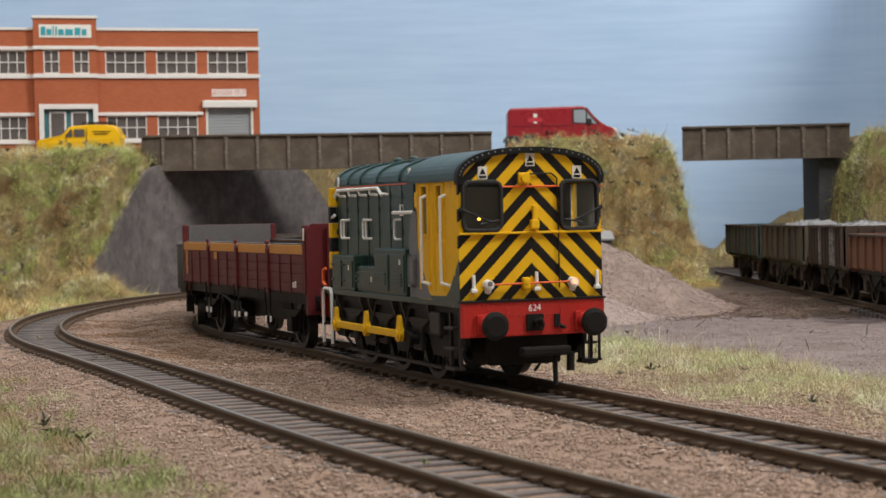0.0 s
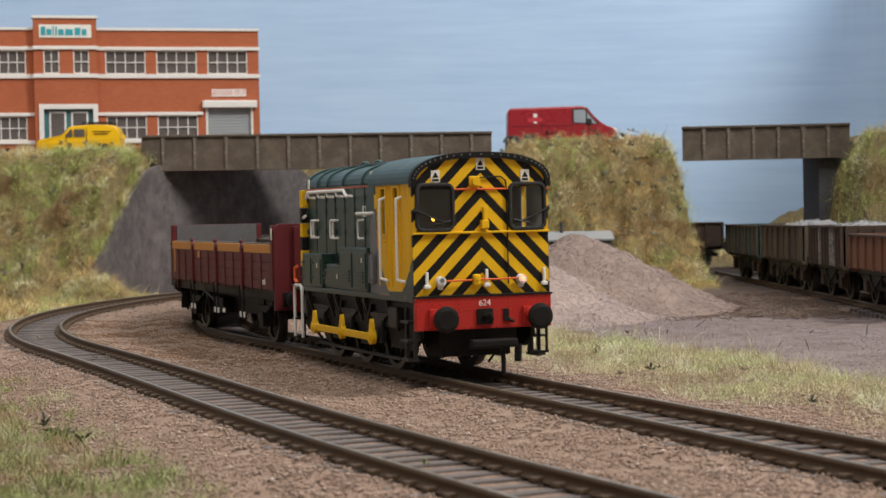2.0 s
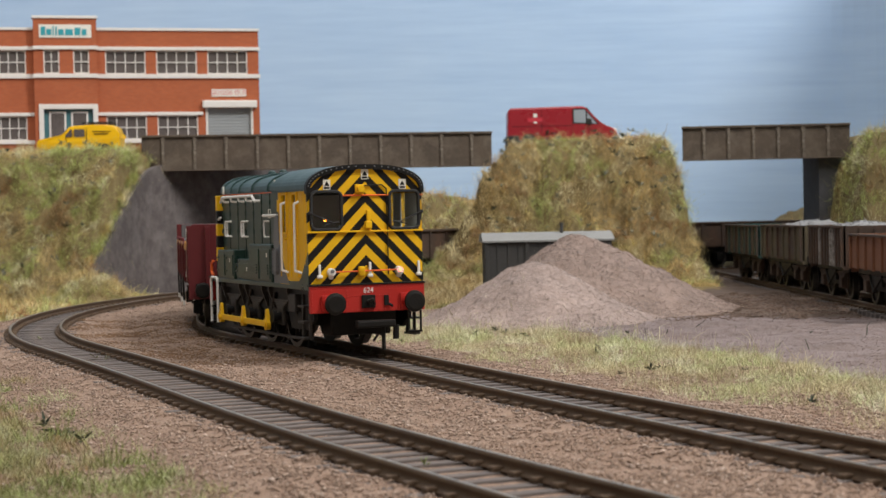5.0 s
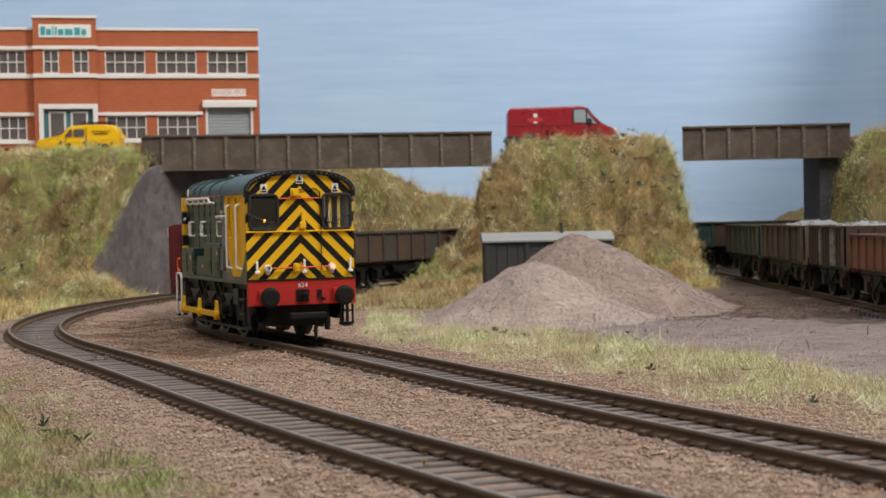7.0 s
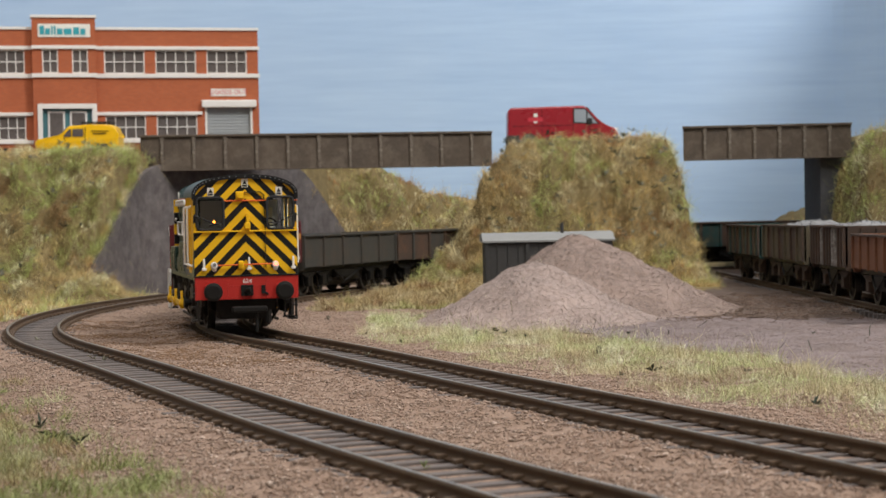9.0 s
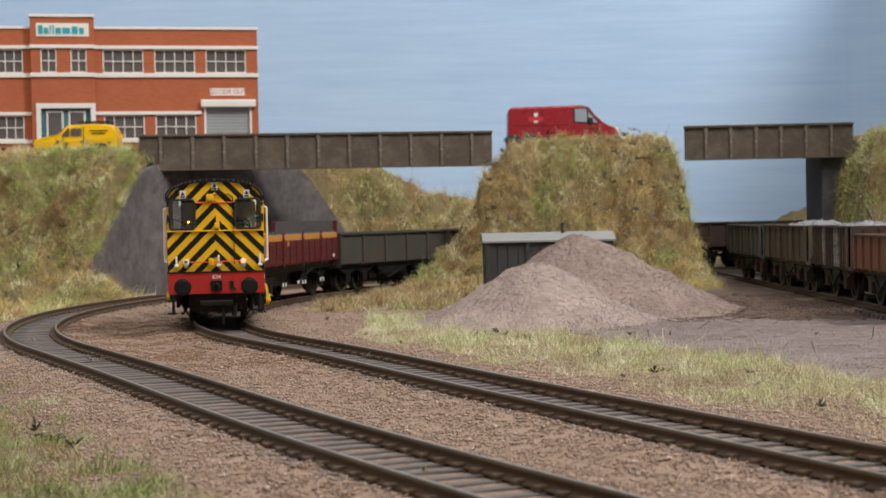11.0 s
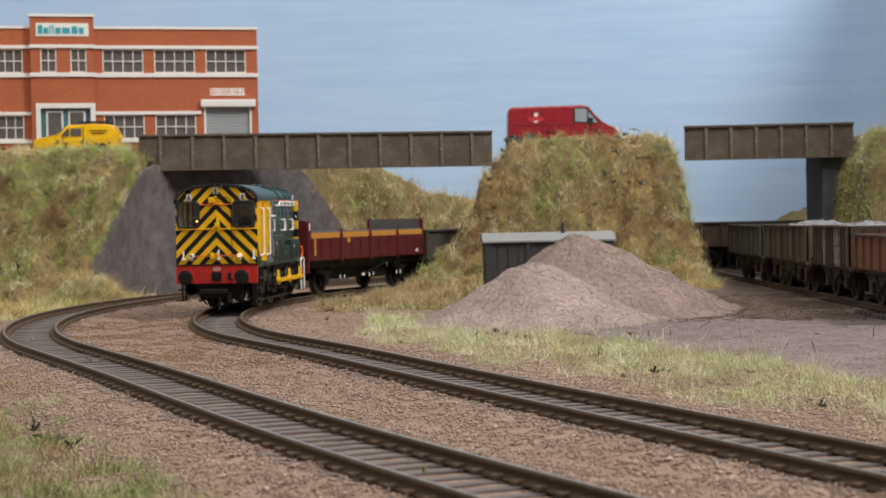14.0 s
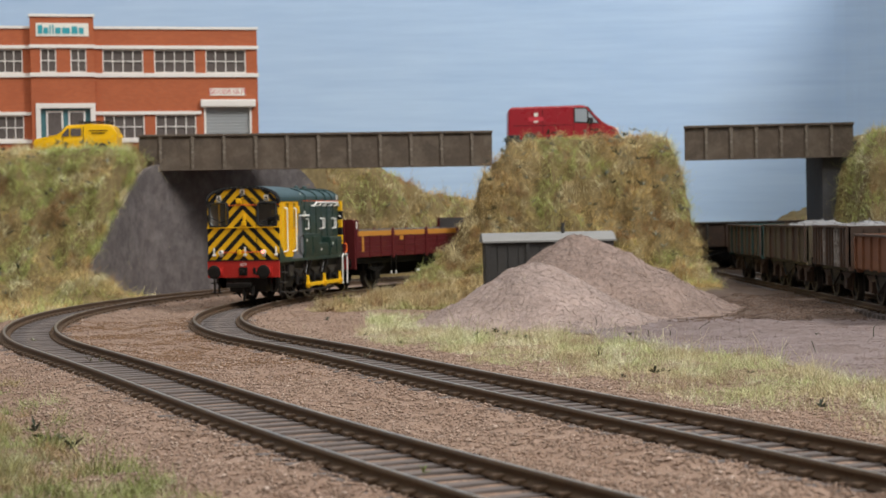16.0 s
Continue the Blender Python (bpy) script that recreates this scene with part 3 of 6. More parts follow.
def build_loco():
    L = thing("diesel_shunter", "green diesel shunter with yellow and black chevron cab end", "locomotive")
    XR = -95.5
    # frames and footplate
    for y in (-14.2, 13.2):
        s = Shape()
        s.prism([(-94, 16), (-94, 8.5), (-89, 6.5), (-84, 6.5), (-81, 10.5), (-71, 10.5), (-68, 5.5), (-61, 5.5), (-58, 10.5), (-48, 10.5), (-45, 5.5), (-38, 5.5), (-35, 10.5), (-25, 10.5), (-22, 6), (-8, 6), (-3, 9), (-3, 16)], "y", y, y + 1.0)
        part("frame_plate", s, M["chassis"], L)
    s = Shape()
    s.box(XR, -0.2, -16.7, 16.7, 17.3, 18.5, 0.15)
    part("footplate", s, M["green"], L)
    s = Shape()
    s.box(XR + 0.5, -0.6, -15.2, 15.2, 15.8, 17.4)
    part("sole_bar", s, M["chassis"], L)
    s = Shape()
    s.box(-93, -3, -9.5, 9.5, 7, 16)
    part("underframe", s, M["chassis"], L)
    # springs, brake gear, pipes below the footplate
    for sgn in (-1, 1):
        for x in (-76, -53, -30):
            s = Shape()
            for k in range(4):
                s.box(x - 7 + 1.3 * k, x + 7 - 1.3 * k, sgn * 14.3 - 0.6, sgn * 14.3 + 0.6, 13.3 - k * 0.6, 13.8 - k * 0.6)
            s.rod((x, sgn * 13.4, 9), (x, sgn * 15.0, 9), 2.4, 14)
            s.box(x - 2.6, x + 2.6, sgn * 14.5 - 0.5, sgn * 14.5 + 0.5, 6.6, 12.2, 0.2)
            part("axlebox", s, M["gear_grey"], L)
            s = Shape()
            s.rod((x + 9.5, sgn * 11.5, 13), (x + 10.2, sgn * 11.5, 4), 0.6, 6)
            s.box(x + 8.6, x + 9.9, sgn * 11.5 - 1, sgn * 11.5 + 1, 5, 10.5, 0.2)
            part("brake_hanger", s, M["chassis"], L)
        s = Shape()
        s.pipe([(-84, sgn * 12.6, 3.4), (-64, sgn * 12.6, 3.2), (-20, sgn * 12.6, 3.2)], 0.5)
        part("brake_rod", s, M["gear_grey"], L)
        s = Shape()
        for z in (4.2, 8.5, 12.8):
            s.box(-8.6, -3.4, sgn * 15.6 - 1.4, sgn * 15.6 + 1.4, z - 0.3, z + 0.3, 0.08)
        for x in (-8.6, -3.4):
            s.box(x - 0.3, x + 0.3, sgn * 15.2 - 0.4, sgn * 15.2 + 0.4, 3.8, 16)
        part("cab_step", s, M["gear_grey"], L)
        s = Shape()
        for z in (4.5, 9.5):
            s.box(XR + 0.5, XR + 5, sgn * 15.6 - 1.6, sgn * 15.6 + 1.6, z - 0.3, z + 0.3, 0.08)
        s.box(XR + 4.6, XR + 5.2, sgn * 15.2 - 0.4, sgn * 15.2 + 0.4, 4.2, 16)
        part("end_step", s, M["chassis"], L)
        s = Shape()
        s.pipe([(-92.6, sgn * 17.1, 4.6), (-92.6, sgn * 17.1, 17.4), (-91.6, sgn * 17.1, 18.6), (-86.6, sgn * 17.1, 18.6), (-85.6, sgn * 17.1, 17.4), (-85.6, sgn * 17.1, 4.6)], 0.42)
        part("step_handrail", s, M["white"], L, "white end step handrail")
        s = Shape()
        s.pipe([(XR + 0.5, sgn * 15.6, 19), (XR - 1.5, sgn * 15.6, 20), (XR - 1.5, sgn * 15.6, 23), (XR + 0.5, sgn * 15.6, 23.6)], 0.45)
        part("hose_bracket", s, M["orange"], L)
        # gussets, sandbox pipes and guard irons below the footplate
        for x in (-90, -84, -66, -59.5, -43, -36.5, -20):
            s = Shape()
            s.prism([(sgn * 14.2, 17.2), (sgn * 16.3, 17.2), (sgn * 16.3, 16.2), (sgn * 14.6, 11.2), (sgn * 14.2, 11.2)], "x", x - 0.35, x + 0.35)
            part("gusset", s, M["gear_grey"], L)
        for x in (-64, -41):
            s = Shape()
            s.pipe([(x, sgn * 15.0, 16.4), (x + 3.4, sgn * 15.0, 10.8), (x + 6.8, sgn * 15.0, 16.4)], 0.34, 5)
            part("brace", s, M["gear_grey"], L)
        for x, d in ((-89, -1), (-17, 1)):
            s = Shape()
            s.box(x - 3, x + 3, sgn * 15.0 - 0.9, sgn * 15.0 + 0.9, 10.8, 15.8, 0.4)
            s.pipe([(x, sgn * 14.6, 10.8), (x - d * 1.2, sgn * 12.4, 6), (x - d * 3.4, sgn * 9.6, 1.4)], 0.36, 5)
            part("sandbox", s, M["gear_grey"], L, "black sandbox with delivery pipe")
        # battery and equipment boxes on the footplate
        for x0, x1, y1, z1, nd in ((-86.4, -69.0, 16.6, 27.3, 2), (-69.0, -54, 15.9, 24.8, 1), (-54, -32.5, 16.5, 29.3, 2)):
            ya, yb = sorted((sgn * 11.5, sgn * y1))
            s = Shape()
            s.box(x0, x1 - 0.1, ya, yb, 18.5, z1, 0.35)
            bx = part("equipment_box", s, M["green"], L)
            for k in range(nd):
                w = (x1 - x0) / nd
                s = Shape()
                ya, yb = sorted((sgn * (y1 - 0.1), sgn * (y1 + 0.3)))
                s.box(x0 + k * w + 0.8, x0 + (k + 1) * w - 0.8, ya, yb, 19.4, z1 - 1.3, 0.12)
                dr = part("box_door", s, M["green"], bx)
                s = Shape()
                yv = sgn * (y1 + 0.4)
                if y1 == 16.5:
                    for j in range(4):
                        s.box(x0 + k * w + 2.0, x0 + (k + 1) * w - 2.0, yv - 0.2, yv + 0.2, 20.8 + j * 0.8, 21.2 + j * 0.8)
                else:
                    for j in (20.8, z1 - 2.6):
                        s.box(x0 + k * w + 0.6, x0 + k * w + 2.2, yv - 0.15, yv + 0.25, j, j + 0.45)
                part("hinge", s, M["green"], dr)
            s = Shape()
            ya, yb = sorted((sgn * y1 + sgn * 0.4, sgn * y1 + sgn * 0.55))
            s.box(x1 - 3.2, x1 - 2.5, ya, yb, z1 - 3.6, z1 - 2.4)
            part("data_plate", s, M["label_white"], bx)
        # grey cab-side air reservoir plate
        s = Shape()
        ya, yb = sorted((sgn * 15.6, sgn * 16.65))
        s.prism([(-29.6, 18.6), (-29.6, 32), (-28.6, 36.2), (-27.5, 37.6), (-25.2, 36.5), (-24.4, 30), (-20.5, 23.6), (-17.6, 19.8), (-16, 19.4), (-16, 18.6)], "y", ya, yb + (0.12 if sgn > 0 else 0))
        part("grey_side_panel", s, M["grey"], L, "mid grey side panel")
        s = Shape()
        ya, yb = sorted((sgn * 16.6, sgn * 17.3))
        s.box(-28.9, -25.2, ya, yb, 21, 28.4, 0.9)
        hp = part("side_cover", s, M["grey"], L)
        s = Shape()
        for k in range(5):
            s.box(-29.2, -24.9, min(ya, yb) + 0.05, max(ya, yb) - 0.1, 22.2 + 1.2 * k, 22.7 + 1.2 * k)
        part("cover_rib", s, M["grey"], hp)
    # bonnet: arched casing with straps
    s = Shape()
    s.prism(arch(12.6, 18.5, 44.6, 49.7), "x", -93, -25, 0)
    part("bonnet", s, M["green"], L, smooth=False)
    s = Shape()
    o = arch(12.85, 45.0, 45.1, 50.0)
    s.prism(o, "x", -93.4, -25.5)
    part("bonnet_roof", s, M["roof_green"], L)
    for x in (-93.2, -84.5, -75.5, -62.5, -47):
        s = Shape()
        s.prism(arch(13.3, 44.9, 45.1, 50.6), "x", x, x + 1.5)
        part("roof_strap", s, M["roof_green"], L)
    for x in (-81, -69.8):
        s = Shape()
        s.rod((x, 0, 49.5), (x, 0, 51.3), 1.5, 14, 1.2)
        s.ball((x, 0, 51.2), 1.2, 12, 6, (1, 1, 0.5))
        part("filler_cap", s, M["roof_green"], L)
    s = Shape()
    s.box(-60, -40, -5, 5, 49.2, 50.6, 0.5)
    part("exhaust_cover", s, M["roof_green"], L)
    for sgn in (-1, 1):
        y = sgn * 12.6
        ya, yb = sorted((y - sgn * 0.1, y + sgn * 0.28))
        xs = [-92.6, -84.5, -76, -68, -60, -52, -44, -36]
        for a, c in zip(xs[:-1], xs[1:]):
            s = Shape()
            s.box(a + 0.35, c - 0.35, ya, yb, 19, 44.2, 0.12)
            d = part("bonnet_door", s, M["green"], L)
            s = Shape()
            for z in (33, 38.5, 41.5):
                s.rod((a + 0.4, y + sgn * 0.35, z - 0.7), (a + 0.4, y + sgn * 0.35, z + 0.7), 0.32, 6)
            part("door_hinge", s, M["green"], d)
        # white door handles in pairs
        for x, w in ((-85.5, 1), (-68.3, 1), (-46.7, 0)):
            for dx in ((-1.1, 1.1) if w else (0,)):
                s = Shape()
                yo = y + sgn * 1.3
                s.pipe([(x + dx + 1.8, y, 36.0), (x + dx + 0.5, yo, 36.0), (x + dx, yo, 35.4), (x + dx, yo, 32.0), (x + dx + 0.5, yo, 31.4), (x + dx + 1.8, y, 31.4)], 0.29)
                part("door_handle", s, M["white"], L, "white tubular handle")
        s = Shape()
        yo = y + sgn * 1.5
        s.pipe([(-90.5, yo, 42.0), (-88.5, yo, 43.6), (-57.5, yo, 43.6), (-54.5, yo, 41.8)], 0.42)
        for x in (-88.5, -80, -72, -64, -56.5):
            s.pipe([(x, yo, 43.6 if x != -56.5 else 42.9), (x + 1.4, yo, 42.2), (x + 3.2, y, 42.0)], 0.34)
        part("bonnet_handrail", s, M["white"], L, "white bonnet handrail")
        s = Shape()
        s.pipe([(-47, yo, 37.6), (-33.5, yo, 37.6)], 0.42)
        part("side_handrail", s, M["white"], L, "white side handrail")
        s = Shape()
        s.pipe([(-95, yo, 36.2), (-91, yo, 37.3)], 0.42)
        part("end_handrail", s, M["white"], L, "white end handrail")
        s = Shape()
        s.box(-93.0, -33, min(y, y + sgn * 0.35), max(y, y + sgn * 0.35), 44.2, 44.45)
        part("conduit", s, M["orange"], L, "thin orange conduit line")
        for x, z in ((-91.5, 45.2), (-39, 46.0)):
            s = Shape()
            yy = sgn * 12.75
            s.box(x, x + 1.0, min(yy, yy + sgn * 0.4), max(yy, yy + sgn * 0.4), z - 0.6, z + 1.9)
            part("warning_label", s, M["label_white"], L)
        s = Shape()
        s.box(-45.5, -43, min(y + sgn * .3, y + sgn * .4), max(y + sgn * .3, y + sgn * .4), 36.8, 39.5)
        part("data_panel", s, M["label_white"], L)
        # radiator end edge in yellow and black blocks
        for z0, z1, mt in ((18.6, 23.4, "black"), (23.5, 27.9, "yellow"), (28, 31.4, "black"), (31.5, 35.3, "yellow"), (35.4, 39.4, "black"), (39.5, 44.3, "yellow")):
            s = Shape()
            s.box(-95.0, -93.0, min(sgn * 9.6, sgn * 14.6), max(sgn * 9.6, sgn * 14.6), z0, z1, 0.3)
            part("end_pillar", s, M[mt], L)
    s = Shape()
    s.box(-94.6, -93.0, -9.6, 9.6, 18.6, 44, 0.2)
    rad = part("radiator", s, M["black"], L, "black radiator grille")
    for k in range(16):
        s = Shape()
        s.box(-95.0, -94.5, -9.2, 9.2, 20 + k * 1.5, 20.7 + k * 1.5)
        part("radiator_slat", s, M["black"], rad)
    # cab: floor, walls with openings, roof
    XB = -25.0
    # rear and front walls are built round their windows
    WY0, WY1, WZ0, WZ1 = 7.1, 15.6, 33.6, 43.6
    def face(name, x0, x1, mat, lab):
        # the end sheet: lower part, posts, the arch above
        s = Shape()
        for a, c in ((-16.6, -WY1), (-WY1, -WY0), (-WY0, WY0), (WY0, WY1), (WY1, 16.6)):
            s.box(x0, x1, a, c, 18.5, WZ0)
        s.box(x0, x1, -WY0, WY0, WZ0, WZ1)
        for sg in (-1, 1):
            a, c = sorted((sg * WY1, sg * 16.6))
            s.box(x0, x1, a, c, WZ0, WZ1)
        s.prism(arch(16.6, WZ1, WZ1 + 0.1, 50.6, 20), "x", x0, x1)
        bmesh.ops.remove_doubles(s.bm, verts=s.bm.verts, dist=0.01)
        return part(name, s, M[mat], L, lab)
    cf = face("cab_front", -0.9, 0.0, "chevron", "cab end in yellow and black chevrons")
    face("cab_back", XB, XB + 0.8, "green", "")
    s = Shape()
    s.box(XB, 0, -16.4, 16.4, 18.3, 18.9)
    part("cab_floor", s, M["dark_interior"], L)
    s = Shape()
    s.prism(arch(17.0, 44.0, 44.6, 51.0, 22), "x", XB - 4.5, -0.95)
    roof = part("cab_roof", s, M["roof_green"], L)
    # border of the arch
    s = Shape()
    oa, ob_ = arch(17.05, 43.2, 44.6, 51.05, 28), arch(15.9, 43.2, 44.0, 49.7, 28)
    vo = [s.bm.verts.new((0.75, a, z)) for a, z in oa]
    vi = [s.bm.verts.new((0.75, a, z)) for a, z in ob_]
    wo = [s.bm.verts.new((-1.0, a, z)) for a, z in oa]
    wi = [s.bm.verts.new((-0.3, a, z)) for a, z in ob_]
    for i in range(len(oa) - 1):
        for q in ((vo[i], vo[i + 1], vi[i + 1], vi[i]), (wo[i], wo[i + 1], vo[i + 1], vo[i]), (wi[i], wi[i + 1], vi[i + 1], vi[i])):
            s.bm.faces.new(q)
    bd = part("roof_rim", s, M["black"], L, "black riveted rim round the arched roof")
    riv = None
    for i in range(2, len(oa) - 2):
        p = (0.8, (oa[i][0] + ob_[i][0]) / 2, (oa[i][1] + ob_[i][1]) / 2 + 0.1)
        if riv is None:
            s = Shape()
            s.ball((0, 0, 0), 0.22, 6, 4)
            riv = part("rivet", s, M["grey"], bd)
            riv.location = Vector(p) * MM
        else:
            again(riv, p)
    # sides: yellow upright door bay with green below
    for sgn in (-1, 1):
        ya, yb = sorted((sgn * 15.8, sgn * 16.6))
        s = Shape()
        for x0, x1, z0, z1 in ((XB, -0.9, 18.5, 32.8), (XB, -21.4, 32.8, 44.6), (-18.0, -12.6, 32.8, 44.6), (-9.4, -0.9, 32.8, 44.6), (-21.4, -9.4, 43.2, 44.6)):
            s.box(x0, x1, ya, yb, z0, z1)
        cs = part("cab_side", s, M["yellow"], L, "yellow cab side with two slim windows")
        s = Shape()
        ia, ib = sorted((sgn * 15.5, sgn * 15.75))
        for x0, x1, z0, z1 in ((XB + 1, -1.1, 18.9, 32.8), (XB + 1, -21.4, 32.8, 43.2), (-18.0, -12.6, 32.8, 43.2), (-9.4, -1.1, 32.8, 43.2)):
            s.box(x0, x1, ia, ib, z0, z1)
        part("cab_lining", s, M["interior"], L, "pale grey cab lining")
        s = Shape()
        y0, y1 = sorted((sgn * 16.0, sgn * 16.2))
        s.box(-21.6, -17.8, y0, y1, 32.5, 43.5)
        s.box(-12.8, -9.2, y0, y1, 32.5, 43.5)
        pane = part("side_pane", s, M["glass"], cs)
        pane.visible_shadow = False
        for x in (-19.7, -11.0):
            s = Shape()
            yf, yg = sorted((sgn * 16.5, sgn * 16.85))
            for q in ((x - 2.3, x - 1.7, 32.2, 43.8), (x + 1.7, x + 2.3, 32.2, 43.8), (x - 1.7, x + 1.7, 32.2, 32.8), (x - 1.7, x + 1.7, 43.2, 43.8)):
                s.box(q[0], q[1], yf, yg, q[2], q[3], 0.1)
            part("window_frame", s, M["yellow"], cs)
            s = Shape()
            for q in ((x - 2.9, 20.6), (x + 2.9, 20.6)):
                s.box(q[0] - 0.15, q[0] + 0.15, yf, yg, q[1], 44.2)
            s.rod((x + 2.2, sgn * 16.7, 31.0), (x + 2.2, sgn * 17.3, 31.0), 0.35, 8)
            part("door_edge", s, M["yellow"], cs)
        # green and grey skirt in front of and behind the tapering yellow
        yc, yd = sorted((sgn * 16.55, sgn * 16.72))
        s = Shape()
        s.prism([(-16, 18.4), (-16, 19.4), (-7.5, 19.6), (-5.4, 21), (0, 27.5), (0, 18.4)], "y", yc, yd)
        part("skirt", s, M["green"], L)
        s = Shape()
        s.box(-24.8, -0.4, yc, yd, 44.6, 45.2)
        part("gutter", s, M["orange"], L, "thin orange gutter line")
        s = Shape()
        for x in (-18.2, -6.8):
            yo = sgn * 17.9
            s.pipe([(x, sgn * 16.6, 41.2), (x - 0.4, yo, 40.6), (x - 0.4, yo, 22.4), (x + 1.6, sgn * 16.6, 21.8)], 0.34)
        part("door_handrail", s, M["white"], L, "white cab door handrail")
        s = Shape()
        for x in (-24.2, -15.3, -2.2):
            s.box(x - 0.3, x + 0.3, min(yc, yd), max(yc, yd) + 0.1, 24 if x > -24 else 38, 44)
        s.box(-25.6, -23.4, yc - 0.1, yd + 0.5 * (sgn > 0), 38.6, 42, 0.2)
        part("door_strip", s, M["yellow"], L)
        s = Shape()
        s.box(-5.3, -4.1, yc, yd + 0.05 * sgn, 41, 43.6)
        part("warning_label", s, M["label_yellow"], L)
    # front windows
    for sgn in (-1, 1):
        s = Shape()
        a, c = sorted((sgn * (WY0 - 0.5), sgn * (WY1 + 0.4)))
        s.frame_ring(-0.3, 0.8, a, c, WZ0 - 0.5, WZ1 + 0.5, 1.9, 0.75)
        wf = part("window_frame", s, M["rubber"], L, "black rounded window frame")
        s = Shape()
        s.box(-0.5, -0.2, a + 0.4, c - 0.4, WZ0, WZ1)
        pn = part("window_pane", s, M["glass"], wf)
        pn.visible_shadow = False
        s = Shape()
        b0 = (0.95, sgn * (WY1 + 0.6), WZ0 + 4.4)
        s.rod(b0, (1.0, sgn * (WY0 + 2.5), WZ0 + 1.6), 0.22, 5)
        s.rod((0.4, b0[1], b0[2]), b0, 0.5, 8)
        s.rod((0.95, sgn * (WY0 + 4.6), WZ0 + 1.2), (0.95, sgn * (WY0 + 0.6), WZ0 + 2.0), 0.2, 4)
        part("wiper", s, M["rubber"], wf)
    # inside the cab
    s = Shape()
    s.box(-14, -4, -9, 9, 18.9, 31, 0.5)
    part("control_desk", s, M["dark_interior"], L)
    s = Shape()
    s.box(-23.9, -23.2, -12, 14, 19, 43, 0.2)
    bh = part("cab_bulkhead", s, M["interior"], L, "grey inner bulkhead")
    # cream panels stand in for light falling through the side windows
    for y in (4.6, 9.4):
        s = Shape()
        s.box(-23.2, -22.7, y, y + 2.6, 29, 40.5, 0.3)
        part("window_light_panel", s, M["cream"], bh, "cream panel painted as light through a window")
    s = Shape()
    s.box(-19, -15.5, 5.0, 9.8, 30, 37.5, 1.2)
    s.box(-19, -13, 4.8, 10, 27.5, 30, 0.8)
    s.box(-17.4, -16, 6.8, 8, 19, 27.5)
    part("driver_seat", s, M["dark_interior"], L)
    s = Shape()
    s.ring((-12, 9.5, 34.5), "x", 2.0, 2.6, -0.3, 0.3, 16)
    for a in (0, 2.1, 4.2):
        s.rod((-12, 9.5, 34.5), (-12, 9.5 + 2.2 * math.cos(a), 34.5 + 2.2 * math.sin(a)), 0.2, 4)
    part("hand_wheel", s, M["black"], L)
    s = Shape()
    s.ball((-6, -9.4, 36.0), 0.42, 8, 6)
    part("indicator_lamp", s, M["lamp_orange"], L, "glowing orange cab indicator")
    # waist ledge and details on the face
    s = Shape()
    s.box(-0.2, 0.7, -16.8, 16.8, 32.6, 33.1, 0.15)
    part("waist_ledge", s, M["yellow"], L)
    s = Shape()
    s.rod((0, -1.6, 44.4), (1.6, -1.6, 44.4), 1.0, 14)
    s.box(0, 0.8, -3.0, -0.4, 43.3, 45.6, 0.3)
    part("top_lamp", s, M["yellow"], L)
    s = Shape()
    s.box(0, 1.0, 0.2, 1.3, 34.4, 38.6, 0.25)
    s.box(0, 1.3, -0.4, 1.5, 33.6, 35.6, 0.25)
    part("lamp_bracket", s, M["yellow"], L)
    s = Shape()
    s.pipe([(0.35, -0.5, 45.2), (0.35, 4.8, 45.4), (0.35, 6.1, 44.4), (0.35, 6.3, 33), (0.35, 6.3, 21)], 0.18, 5)
    part("cable", s, M["black"], L)
    s = Shape()
    s.rod((0.3, -7, 42.6), (0.3, 7, 42.6), 0.22, 5)
    s.rod((0.3, 15.9, 42.6), (0.3, 16.9, 42.6), 0.22, 5)
    part("conduit", s, M["orange"], L, "thin orange conduit")
    s = Shape()
    s.rod((0.9, -9.4, 22.0), (0.9, 9.4, 22.2), 0.22, 5)
    part("conduit", s, M["orange"], L, "thin orange conduit")
    for y, z in ((-10.97, 45.6), (0, 48.3), (10.97, 45.6)):
        s = Shape()
        s.box(0.02, 0.14, y - 1.05, y + 1.05, z - 1.35, z + 1.35)
        lb = part("warning_label", s, M["label_white"], L, "white label with a black triangle")
        s = Shape()
        s.prism([(y - 0.75, z - 0.35), (y + 0.75, z - 0.35), (y, z + 1.0)], "x", 0.14, 0.17)
        s.box(0.14, 0.17, y - 0.8, y + 0.8, z - 1.15, z - 0.6)
        part("triangle_sign", s, M["black"], lb)
    for y, h in ((-13.6, 3.3), (0.9, 3.6), (15.2, 3.6)):
        s = Shape()
        s.box(0.2, 0.8, y - 0.36, y + 0.36, 20.9, 20.9 + h, 0.25)
        s.box(0.1, 1.0, y - 0.75, y + 0.75, 20.4, 21.3, 0.25)
        part("lamp_iron", s, M["white"], L, "white lamp iron")
    for y, lit in ((-10.3, 0), (9.4, 1)):
        s = Shape()
        s.rod((0, y, 22.0), (1.5, y, 22.0), 1.15, 16, 1.0)
        s.rod((0, y, 20.4), (1.0, y, 22.0), 0.7, 8, 0.9)
        tl = part("tail_lamp", s, M["white"], L, "white tail lamp")
        s = Shape()
        s.rod((1.45, y, 22.2), (1.65, y, 22.2), 0.55, 12)
        part("lamp_lens", s, M["lamp_red"] if lit else M["grey"], tl)
    s = Shape()
    s.box(0.1, 1.5, -2.6, -0.9, 20.8, 23.4, 0.45)
    s.rod((1.4, -1.75, 22.4), (1.7, -1.75, 22.4), 0.5, 10)
